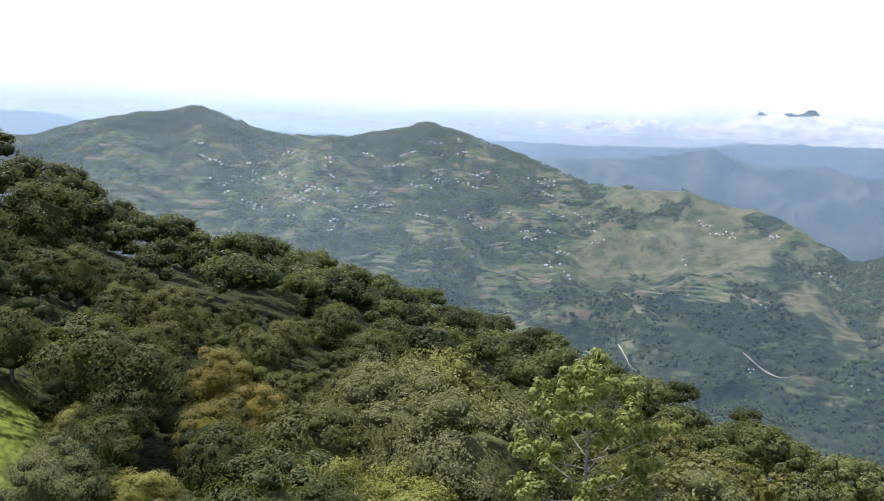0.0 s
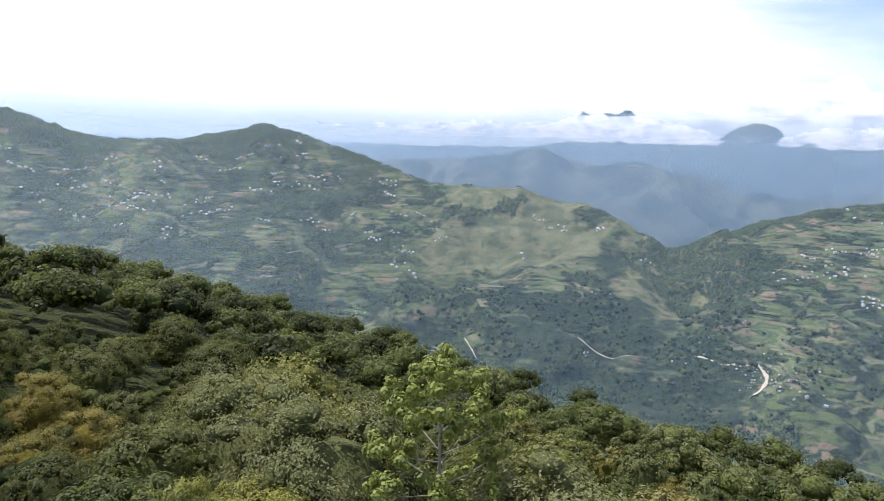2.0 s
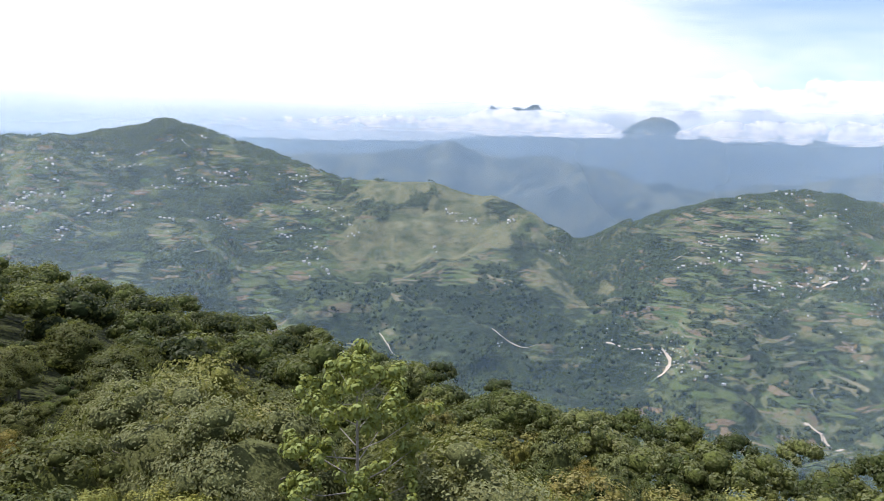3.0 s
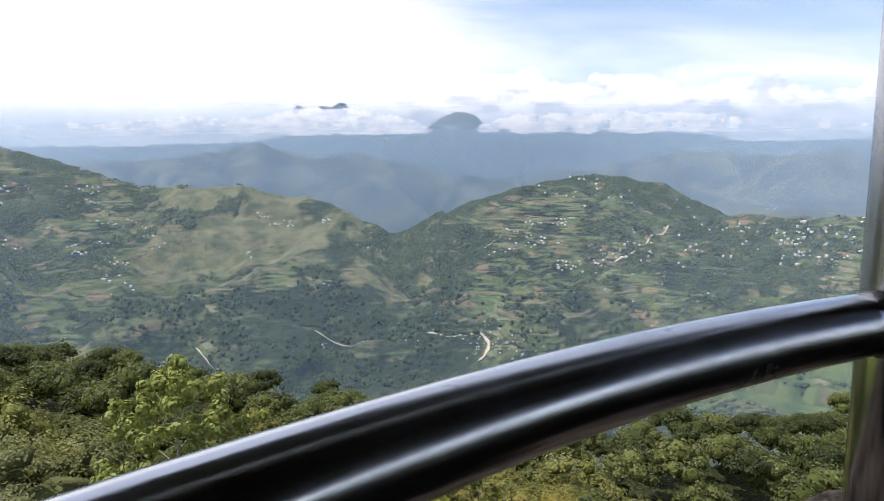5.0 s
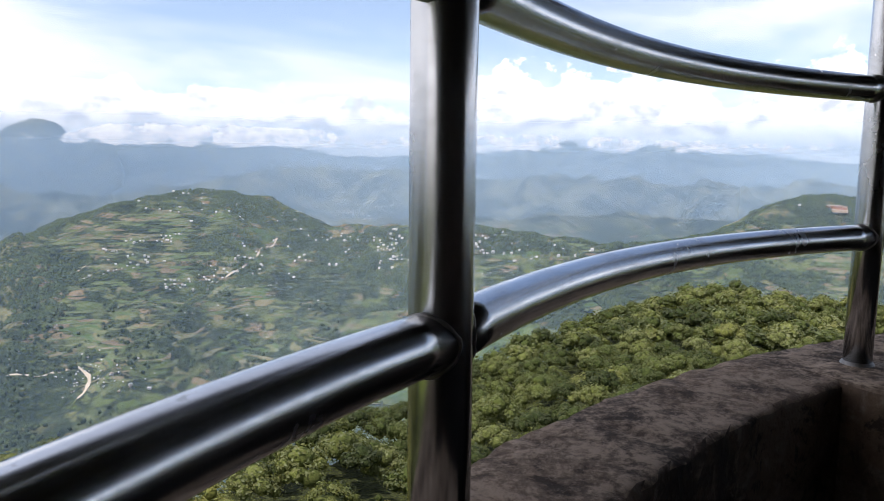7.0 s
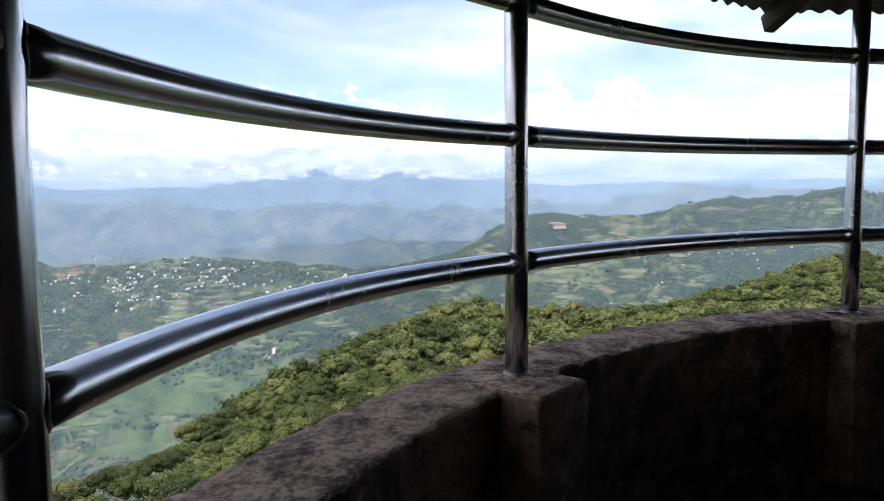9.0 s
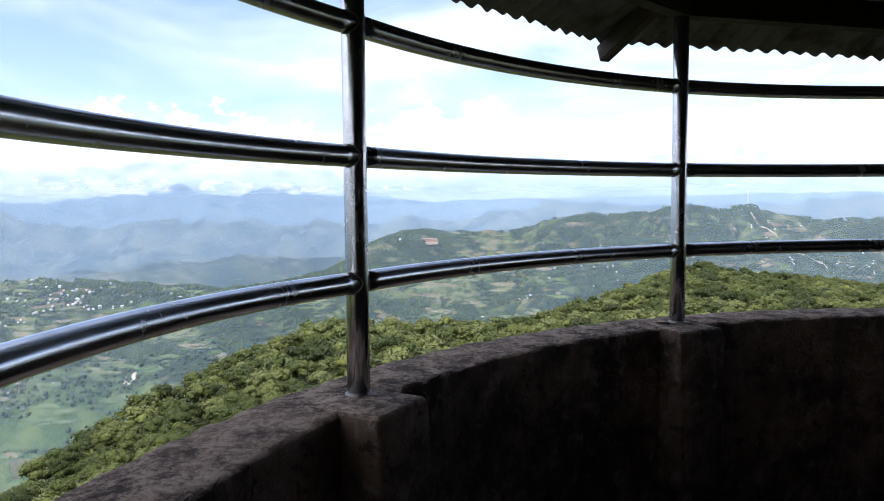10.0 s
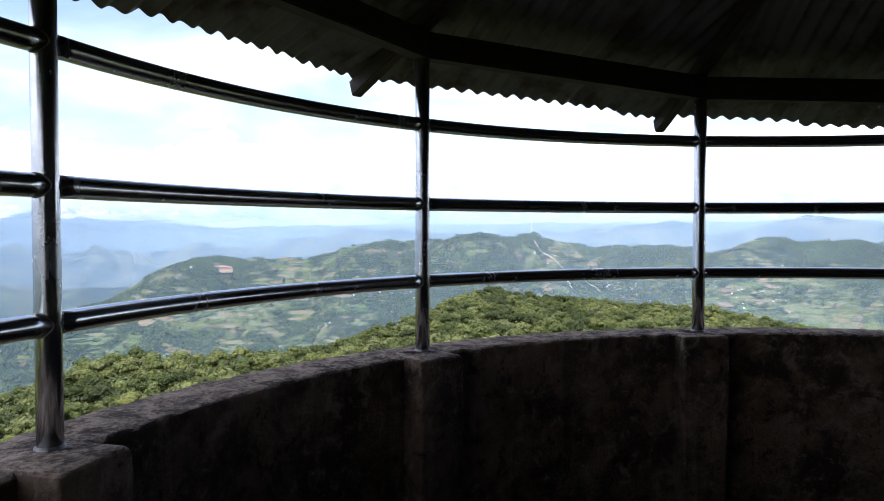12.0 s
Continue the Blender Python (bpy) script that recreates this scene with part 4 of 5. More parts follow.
def make_near_trees():
    protos = [tree_proto(100 + k, 6.2 + 0.7 * (k % 3), 2.35 + 0.3 * (k % 3), 15 + k % 4, 760, 0.053, leaf_mat, MIXED) for k in range(6)]
    middle = [tree_proto(150 + k, 6.2 + 0.7 * (k % 3), 2.4 + 0.3 * (k % 3), 13 + k % 4, 380, 0.078, leaf_mat, MIXED) for k in range(6)]
    mids = [tree_proto(200 + k, 6.6, 2.4 + 0.25 * (k % 3), 11, 170, 0.116, leaf_mat, MIXED) for k in range(5)]
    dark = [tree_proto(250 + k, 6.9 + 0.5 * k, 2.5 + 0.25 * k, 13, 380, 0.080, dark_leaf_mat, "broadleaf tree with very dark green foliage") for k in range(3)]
    gold = tree_proto(301, 7.0, 2.6, 15, 760, 0.053, gold_leaf_mat, "broadleaf tree with yellowish green foliage")
    grey = tree_proto(302, 7.0, 3.1, 17, 780, 0.052, grey_leaf_mat, "rounded tree with pale grey-green foliage")
    fresh = tree_proto(303, 7.0, 2.6, 15, 780, 0.052, fresh_mat, "broadleaf tree with fresh light green foliage")
    used = set()

    def put(proto, m):
        if proto.name in used:
            return copy_thing(proto, m)
        used.add(proto.name)
        proto.matrix_basis = m
        return proto

    rng = random.Random(7)
    # trees that stand out, at their bearings
    special = [(gold, 65.0, 45, 0.9), (gold, 71.0, 62, 0.9), (fresh, 61.0, 38, 0.9), (fresh, 69.0, 50, 1.0), (gold, 59.5, 60, 0.9), (fresh, 36.0, 40, 0.9), (fresh, 28.0, 45, 0.9),
               (gold, 31.0, 60, 0.85), (fresh, 22.0, 36, 0.85), (gold, 53.0, 50, 0.9), (fresh, 80.0, 55, 0.9), (fresh, 66.5, 34, 0.9), (fresh, 57.0, 47, 0.95), (gold, 76.0, 47, 0.9)]
    # bearing and distance from the gap in the railing, and the height angle of the crown's top
    for proto, az, d, top in ((gold, -17.1, 38, -15.8), (gold, -14.3, 33.5, -18.7), (grey, -3.5, 37, -17.0), (grey, -1.2, 30, -20.6), (grey, 3.6, 27, -22.4), (gold, -18.0, 31, -20.0), (fresh, -9.3, 28, -22.2),
                              (dark[1], -16.5, 27, -22.2), (fresh, -8.8, 24.8, -23.9), (fresh, -1.7, 24, -25.0), (fresh, -4.7, 22.3, -26.5), (fresh, -27.6, 31, -19.7), (grey, -28.9, 24, -23.2),
                              (fresh, -22.6, 24.6, -24.3), (grey, -25.0, 35, -16.9), (fresh, 25.8, 26, -22.0), (fresh, 30.1, 27, -21.7), (fresh, 35.4, 29, -21.1),
                              (fresh, 41.2, 28, -21.5), (gold, 43.1, 30, -21.7), (fresh, 47.5, 26, -22.3), (fresh, 28.5, 31, -20.1), (fresh, 39.1, 25, -23.7), (fresh, 32.9, 25.5, -24.2), (grey, 23.2, 23, -26.3),
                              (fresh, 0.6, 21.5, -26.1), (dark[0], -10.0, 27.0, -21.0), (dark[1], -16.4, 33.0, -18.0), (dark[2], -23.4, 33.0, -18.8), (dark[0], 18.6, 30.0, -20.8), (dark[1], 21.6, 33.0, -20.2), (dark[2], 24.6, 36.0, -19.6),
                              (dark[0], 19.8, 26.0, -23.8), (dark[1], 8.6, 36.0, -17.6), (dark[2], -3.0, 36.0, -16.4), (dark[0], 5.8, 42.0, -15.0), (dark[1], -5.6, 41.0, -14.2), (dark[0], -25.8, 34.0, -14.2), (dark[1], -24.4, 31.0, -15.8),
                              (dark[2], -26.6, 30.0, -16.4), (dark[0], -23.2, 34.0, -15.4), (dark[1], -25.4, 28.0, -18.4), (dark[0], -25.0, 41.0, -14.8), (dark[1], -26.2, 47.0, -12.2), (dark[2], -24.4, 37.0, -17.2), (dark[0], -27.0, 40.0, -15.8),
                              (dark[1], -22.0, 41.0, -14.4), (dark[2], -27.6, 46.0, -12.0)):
        x, y = -0.40 + d * math.sin(radians(az)), 2.34 + d * math.cos(radians(az))
        a, r = math.degrees(math.atan2(x, y)), math.hypot(x, y)
        ground_z = place(np.array([a]), np.array([r]))[0][2]
        tall = max(c[2] for c in proto.children[1].bound_box) if proto.children[1].name.startswith("crown") else max(c[2] for c in proto.children[0].bound_box)
        special.append((proto, a, r, min(max((EYE + d * tan_deg(top) - ground_z) / tall, 0.40), 1.45)))
    for proto, az, r, s in special:
        put(proto, tree_pose(az, r, rng.uniform(0, 6.28), s))

    def free(az, r):
        if abs(az - 11.5) < 6.5 and 18 < r < 30:
            return False
        return all(math.hypot((az - a) * r * 0.01745, r - q) > 2.8 for _, a, q, _ in special)

    for lo, hi, kinds, seed in ((19.5, 29, protos, 11), (29, 47, middle, 15), (47, 66, mids, 12)):
        for az, r in zip(*near_spots(4.7 if hi < 60 else 5.0, lo, hi, seed)):
            if not free(az, r):
                continue
            s = rng.choice((0.78, 0.92, 1.02, 1.2)) * rng.uniform(0.92, 1.12)
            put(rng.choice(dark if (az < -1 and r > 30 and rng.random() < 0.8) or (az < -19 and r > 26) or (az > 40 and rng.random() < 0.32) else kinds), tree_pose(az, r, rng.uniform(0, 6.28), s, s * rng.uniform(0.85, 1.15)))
    for proto in protos + middle + mids + dark:
        if proto.name not in used:
            for o in (*proto.children, proto):
                bpy.data.objects.remove(o)


def make_tall_tree():
    """The airy light-green tree that stands over the wood, with its pale trunk showing."""
    rng = np.random.default_rng(77)
    H = 10.6
    tree = tagged(new("tree"), "tall airy tree with light green leaf clusters and pale bare trunk", "tree")
    bm = bmesh.new()
    stem = [Vector((0.10 * math.sin(s * 5), 0.06 * math.cos(s * 4), -0.4 + s * H)) for s in np.linspace(0, 0.93, 9)]
    sweep(bm, stem, [0.12 * (1 - 0.85 * s) for s in np.linspace(0, 1, 9)], 9)
    pts, nrm = [], []
    tips = []
    for i in range(22):
        s = 0.46 + 0.50 * (i / 21)
        o = stem[0].lerp(stem[-1], s)
        a = i * 2.4 + rng.uniform(-0.3, 0.3)
        ln = (3.4 * (1.05 - s) + 0.85) * rng.uniform(0.75, 1.1)
        tip = o + Vector((math.cos(a) * ln, math.sin(a) * ln, ln * rng.uniform(0.35, 0.7)))
        mid = o.lerp(tip, 0.55) + Vector((0, 0, -0.12))
        sweep(bm, [o, mid, tip], [0.045 * (1.2 - s), 0.030 * (1.2 - s), 0.010], 6)
        tips += [tip, mid.lerp(tip, 0.55) + Vector(rng.normal(size=3) * 0.28)]
    tips += [stem[-1] + Vector((0, 0, 0.2)), stem[-1] + Vector((0.35, 0.1, -0.1))]
    for tip in tips:
        for _ in range(3):
            c = np.array(tip) + rng.normal(size=3) * np.array([0.24, 0.24, 0.16])
            u = rng.normal(size=(84, 3))
            u[:, 2] += 0.5
            u /= np.linalg.norm(u, axis=-1, keepdims=True)
            pts.append(c + u * rng.uniform(0.08, 0.31, (84, 1)))
            nrm.append(u)
    me = bpy.data.meshes.new("trunk")
    bm.to_mesh(me)
    bm.free()
    me.materials.append(pale_bark_mat)
    trunk = new("trunk", me)
    v, f = leaf_cards(np.concatenate(pts), np.concatenate(nrm), 0.080, rng, 0.6)
    crown = new("crown", mesh_from("crown", v, f, airy_leaf_mat))
    trunk.parent = crown.parent = tree
    m = tree_pose(11.3, 26.5, 0.6, 1.0)
    s = (EYE + 26.5 * tan_deg(-15.1) - m.translation.z) / (0.95 * H)
    tree.matrix_basis = m @ Matrix.Diagonal((min(s, 1.1), min(s, 1.1), s, 1))


pale_bark_mat = material("pale_bark", plain_build((0.16, 0.145, 0.12), (0.34, 0.31, 0.27), 9.0, 0.85))


def clump_mesh(rng, lobes, cards, size):
    """A crown seen from afar: rounded boughs heaped round a middle, covered with leaf sprays; vertices, quads and triangles of unit size."""
    w0, g0 = ICO1
    cv, cf, lv, lf = [], [], [], []
    turn = rng.uniform(0, 6.28)
    for i in range(lobes):
        if i == 0:
            c, q = np.array([0, 0, 0.60]), 0.48
        else:
            a, low = turn + i * 2.39996, rng.uniform(0.0, 1.0)
            out = 0.40 + 0.34 * low
            c, q = np.array([math.cos(a) * out, math.sin(a) * out, 0.64 - 0.46 * low]), rng.uniform(0.22, 0.42)
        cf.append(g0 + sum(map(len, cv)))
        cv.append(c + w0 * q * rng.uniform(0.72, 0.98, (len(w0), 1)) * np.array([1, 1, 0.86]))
        u = rng.normal(size=(cards, 3)) + np.array([0, 0, 0.45])
        u /= np.linalg.norm(u, axis=-1, keepdims=True)
        m = u + rng.normal(size=u.shape) * 0.28
        m /= np.linalg.norm(m, axis=-1, keepdims=True)
        wave = 1 + 0.16 * np.sin(u @ rng.normal(size=3) * 5 + i)[:, None]
        v, f = leaf_cards(c + u * q * wave * rng.uniform(0.86, 1.16, (cards, 1)) * np.array([1, 1, 0.86]), m, size, rng, 0.7)
        lf.append(f + sum(map(len, lv)))
        lv.append(v)
    return np.concatenate(lv), np.concatenate(lf), np.concatenate(cv), np.concatenate(cf)


def stuff_wood(name, az, r, lobes, cards, size, seed, label, rad=(2.1, 3.3), tall=(4.6, 8.8)):
    rng = np.random.default_rng(seed)
    vs, fs, tones, inner, n = [], [], [], [], 0
    base = place(az, r)
    variants = [clump_mesh(rng, lobes, cards, size / 2.8) for _ in range(14)]
    broad = fbm(base[:, 0] / 30, base[:, 1] / 30, 3, 71)
    for i in range(len(az)):
        v, f, cv, cf = variants[rng.integers(14)]
        q, h, t = rng.uniform(*rad), rng.uniform(*tall), rng.uniform(0, 6.28)
        p = np.concatenate([v, cv])
        c, s = math.cos(t), math.sin(t)
        P = np.stack([(p[:, 0] * c - p[:, 1] * s) * q, (p[:, 0] * s + p[:, 1] * c) * q, p[:, 2] * q * 0.95 + h - q], -1) + base[i]
        vs.append(P)
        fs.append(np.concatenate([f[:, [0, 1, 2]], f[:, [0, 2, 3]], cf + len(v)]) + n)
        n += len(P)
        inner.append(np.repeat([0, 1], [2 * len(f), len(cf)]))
        # tones lowered towards the left, standing for the shade on that slope
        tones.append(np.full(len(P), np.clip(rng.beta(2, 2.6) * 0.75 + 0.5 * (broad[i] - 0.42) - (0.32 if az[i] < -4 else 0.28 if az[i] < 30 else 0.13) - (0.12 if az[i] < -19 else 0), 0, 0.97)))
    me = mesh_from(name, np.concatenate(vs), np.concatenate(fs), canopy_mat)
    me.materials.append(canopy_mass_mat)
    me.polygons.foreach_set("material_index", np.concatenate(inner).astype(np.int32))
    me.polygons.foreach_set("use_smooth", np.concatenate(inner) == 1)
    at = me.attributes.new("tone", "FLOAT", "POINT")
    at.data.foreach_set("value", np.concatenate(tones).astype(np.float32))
    return tagged(new(name, me), label, "wood", kind="stuff")


def far_spots(count, seed, rlo, rhi, azlo=-44, azhi=150):
    rng = np.random.default_rng(seed)
    az = rng.uniform(azlo, azhi, count)
    r = np.sqrt(rng.uniform(rlo * rlo, rhi * rhi, count))
    return az, r


make_near_trees()
make_tall_tree()
a, r = near_spots(3.0, 17, 72, 17)
stuff_wood("undergrowth", a, r, 3, 34, 0.13, 23, "low dark green bushes filling the gaps between the trees", (0.9, 1.7), (1.5, 3.2))
a, r = near_spots(5.4, 66, 150, 13)
stuff_wood("wood", a, r, 10, 84, 0.155, 21, "dense mixed green canopy on the slope", (2.3, 3.7), (5.0, 9.4))
a, r = near_spots(7.0, 150, 560, 14)
stuff_wood("far_wood", a, r, 8, 36, 0.27, 22, "dense sunlit green canopy along the ridge", (3.0, 4.8), (5.5, 10.5))


def make_field_strips(seed):
    """Flights of narrow terraced fields that follow the contours of the farmed slopes. Returns the cells that they take up."""
    rng = np.random.default_rng(seed)
    az, r = rng.uniform(-26, 142, 5200), np.sqrt(rng.uniform(620 ** 2, 2150 ** 2, 5200))
    x, y = r * np.sin(np.radians(az)), r * np.cos(np.radians(az))
    w = az + 11 * (fbm(x / 170, y / 170, 4, 63) - 0.5)
    spur = ease(w, 8, 13) * (1 - ease(w, 25, 30)) * ease(r, 1050, 1300)
    dense = ease(fbm(x / 210, y / 210, 3, 83), 0.45, 0.64) * (1 - 0.92 * spur) * np.where(az < 10, 0.62 * (1 - 0.75 * ease(r, 1500, 1900)), np.where(az > 95, 0.55, 0.9))
    keep = (rng.random(len(az)) < dense) & (r < ridge_r(az) - 15)
    x, y = x[keep], y[keep]

    def height(px, py):
        return ground(np.degrees(np.arctan2(px, py)), np.hypot(px, py))

    gx, gy = (height(x + 8, y) - height(x - 8, y)) / 16, (height(x, y + 8) - height(x, y - 8)) / 16
    steep = np.hypot(gx, gy) + 1e-6
    ux, uy = gx / steep, gy / steep
    rows = []
    for i in range(len(x)):
        gap, hue = rng.uniform(7.5, 12), rng.beta(1.6, 1.6)
        for j in range(rng.integers(2, 6)):
            shift = rng.normal(0, 9)
            rows.append((x[i] + ux[i] * gap * j - uy[i] * shift, y[i] + uy[i] * gap * j + ux[i] * shift, ux[i], uy[i], rng.uniform(8, 26), rng.uniform(1.6, 3.6), np.clip(hue + rng.normal(0, 0.16), 0, 1), rng.normal(0, 0.012)))
    R = np.array(rows)
    S, n = np.linspace(-1, 1, 7), 7
    along_s = S[None] * R[:, 4:5]
    cx = R[:, 0:1] - R[:, 3:4] * along_s + R[:, 2:3] * (R[:, 7:8] * along_s ** 2 * 0.5)
    cy = R[:, 1:2] + R[:, 2:3] * along_s + R[:, 3:4] * (R[:, 7:8] * along_s ** 2 * 0.5)
    # slide each strip up or down until it lies level
    mean = None
    for _ in range(3):
        h = height(cx.ravel(), cy.ravel()).reshape(cx.shape)
        mean = h.mean(1, keepdims=True)
        slope = np.maximum(0.18, (height((cx + 5 * R[:, 2:3]).ravel(), (cy + 5 * R[:, 3:4]).ravel()).reshape(cx.shape) - h) / 5)
        d = np.clip((mean - h) / slope, -6, 6) * 0.7
        cx, cy = cx + d * R[:, 2:3], cy + d * R[:, 3:4]
    half = R[:, 5:6] * np.sqrt(np.clip(1 - 0.92 * S[None] ** 4, 0.03, 1)) * rng.uniform(0.75, 1.2, cx.shape)
    edges = []
    for q in (-1, 1):
        ex, ey = cx + q * half * R[:, 2:3], cy + q * half * R[:, 3:4]
        edges.append(np.stack([ex, ey, height(ex.ravel(), ey.ravel()).reshape(ex.shape) + 0.55], -1))
    v = np.stack(edges, 2).reshape(-1, 3)
    k = (np.arange(len(R))[:, None] * 2 * n + np.arange(n - 1)[None] * 2).ravel()
    me = mesh_from("field_strips", v, np.stack([k, k + 2, k + 3, k + 1], -1), field_mat)
    at = me.attributes.new("tone", "FLOAT", "POINT")
    at.data.foreach_set("value", np.repeat(R[:, 6], 2 * n).astype(np.float32))
    tagged(new("field_strips", me), "narrow pale green and tan terraced fields along the slopes", "fields", kind="stuff")
    fine_x, fine_y = [], []
    for q in (-1.6, -0.8, 0, 0.8):
        for f in np.linspace(0, 1, 4):
            fine_x.append((cx[:, :-1] * (1 - f) + cx[:, 1:] * f + q * half[:, :-1] * R[:, 2:3]).ravel())
            fine_y.append((cy[:, :-1] * (1 - f) + cy[:, 1:] * f + q * half[:, :-1] * R[:, 3:4]).ravel())
    return np.unique(cell_of(np.concatenate(fine_x), np.concatenate(fine_y)))


def cell_of(x, y):
    return (np.floor(np.asarray(x) / 3.2).astype(np.int64) + 4096) * 16384 + np.floor(np.asarray(y) / 3.2).astype(np.int64) + 4096


FIELDS = make_field_strips(91)


def hill_trees(name, count, rlo, rhi, shape, size, seed):
    """Single trees and hedges over the far slopes, too small to tell apart."""
    az, r = far_spots(count * 4, seed, rlo, rhi)
    x, y = r * np.sin(np.radians(az)), r * np.cos(np.radians(az))
    wood = fbm(x / 90, y / 90, 4, 51)
    w = az + 11 * (fbm(x / 170, y / 170, 4, 63) - 0.5)
    spur = ease(w, 8, 13) * (1 - ease(w, 25, 30)) * ease(r, 1050, 1300)
    vale = ease(w, 55, 58) * (1 - ease(w, 69, 73)) * (1 - ease(r, 900, 1050))
    keep = (wood - 0.20 * spur - 0.25 * vale > 0.45) & (r < ridge_r(az) + 40) & ~np.isin(cell_of(x, y), FIELDS)
    az, r = az[keep][:count], r[keep][:count]
    base = place(az, r)
    rng = np.random.default_rng(seed + 1)
    sv, sf = shape
    n, m = len(az), len(sv)
    big = rng.uniform(*size, (n, 1, 1)) * np.array([1, 1, 1.1])
    v = sv[None] * big * rng.uniform(0.6, 1.25, (n, m, 1)) + base[:, None] + np.array([0, 0, 1.6])
    f = sf[None] + (np.arange(n) * m)[:, None, None]
    me = mesh_from(name, v.reshape(-1, 3), f.reshape(-1, 3), hill_tree_mat)
    at = me.attributes.new("tone", "FLOAT", "POINT")
    at.data.foreach_set("value", np.repeat(rng.uniform(0.0, 1.0, n), m).astype(np.float32))
    tagged(new(name, me), "scattered dark green trees over the farmed hillsides", "trees", kind="stuff")


OCTA = (np.array([(1, 0, 0), (0, 1, 0), (-1, 0, 0), (0, -1, 0), (0, 0, 1)], float), np.array([(0, 1, 4), (1, 2, 4), (2, 3, 4), (3, 0, 4)]))
hill_trees("valley_trees", 12000, 420, 1150, ICO1, (1.4, 3.8), 33)
hill_trees("valley_shrubs", 60000, 420, 1250, OCTA, (0.9, 2.4), 39)
hill_trees("hill_trees", 110000, 1100, 2200, OCTA, (1.6, 4.4), 37)


# ---------------------------------------------------------------- houses, roads
def house_proto(w, d, h, wm, rm, label):
    house = tagged(new("house"), label, "house", "houses on the hills")
    bm = bmesh.new()
    x, y, g = w / 2, d / 2, h + 0.28 * d
    vs = [bm.verts.new(c) for c in ((-x, -y, -2), (x, -y, -2), (x, y, -2), (-x, y, -2), (-x, -y, h), (x, -y, h), (x, y, h), (-x, y, h), (-x, 0, g), (x, 0, g))]
    for f in ((0, 1, 5, 4), (2, 3, 7, 6), (1, 2, 6, 9, 5), (3, 0, 4, 8, 7)):
        bm.faces.new([vs[i] for i in f])
    part("wall", bm, wm, house)
    for s in (-1, 1):
        bm = bmesh.new()
        a, b = Vector((0, 0, g + 0.15)), Vector((0, s * (y + 0.5), h - 0.1))
        e = Vector((x + 0.4, 0, 0))
        t = Vector((0, 0, 0.14))
        top = [bm.verts.new(c) for c in (a - e, a + e, b + e, b - e)]
        low = [bm.verts.new(c - t) for c in (a - e, a + e, b + e, b - e)]
        bm.faces.new(top), bm.faces.new(low[::-1])
        for i in range(4):
            bm.faces.new((top[i], low[i], low[(i + 1) % 4], top[(i + 1) % 4]))
        bmesh.ops.recalc_face_normals(bm, faces=bm.faces[:])
        part("roof", bm, rm, house)
    return house


CLUSTERS = ((37.7, -16.1, 0.9, 0.55, 20), (38.6, -15.1, 0.7, 0.5, 8), (33.4, -14.8, 0.8, 0.5, 6), (40.2, -16.4, 1.4, 0.5, 10), (24.9, -15.8, 0.8, 0.4, 5), (6.3, -13.8, 0.4, 0.15, 7), (-3.1, -11.3, 0.7, 0.15, 6),
            (10.5, -10.4, 1.2, 0.5, 9), (-5.4, -5.3, 2.0, 0.4, 8), (-9.3, -4.9, 1.4, 0.5, 7), (1.6, -6.0, 0.8, 0.2, 4), (-0.9, -9.1, 1.0, 0.2, 6), (-12.8, -4.3, 1.2, 0.6, 6), (-15.7, -4.9, 1.5, 0.6, 5),
            (42.6, -8.0, 1.2, 0.4, 7), (49.5, -8.4, 0.9, 0.8, 12), (47.0, -9.9, 1.4, 0.8, 14), (51.5, -10.0, 1.2, 0.6, 12), (49.6, -12.4, 2.2, 0.9, 16), (56.4, -7.8, 2.2, 0.8, 16), (60.8, -7.0, 1.8, 0.5, 12),
            (63.8, -8.8, 1.2, 0.9, 14), (45.5, -4.1, 2.2, 0.5, 12), (51.4, -4.8, 1.8, 0.4, 9), (56.5, -11.7, 2.0, 1.0, 12), (68.2, -7.2, 2.4, 0.5, 14), (74.1, -7.4, 2.6, 0.6, 12), (65.4, -13.6, 1.6, 0.7, 6),
            (79.0, -7.7, 2.0, 0.6, 8), (101.7, -8.0, 0.8, 0.2, 8), (111.5, -4.2, 2.0, 0.6, 9), (118.9, -2.4, 1.0, 0.6, 9), (121.9, -4.8, 1.6, 0.3, 10), (128.3, -5.0, 2.5, 0.6, 10), (134.7, -5.4, 1.2, 0.6, 10),
            (51.4, -2.3, 1.6, 0.3, 10), (75.1, -2.8, 5.0, 0.5, 18), (69.2, -3.4, 3.0, 0.5, 10), (82.9, -3.3, 3.0, 0.5, 12), (94.0, -3.6, 0.4, 0.1, 2), (72.0, -2.6, 3.0, 0.6, 26), (80.0, -2.9, 4.0, 0.6, 26), (62.0, -3.3, 3.0, 0.6, 18), (47.0, -2.9, 2.5, 0.5, 14),
            (60.5, -6.4, 2.5, 0.5, 16), (66.0, -6.3, 2.5, 0.5, 16), (106.0, -5.4, 2.2, 0.8, 12), (125.5, -4.2, 3.0, 0.6, 14))


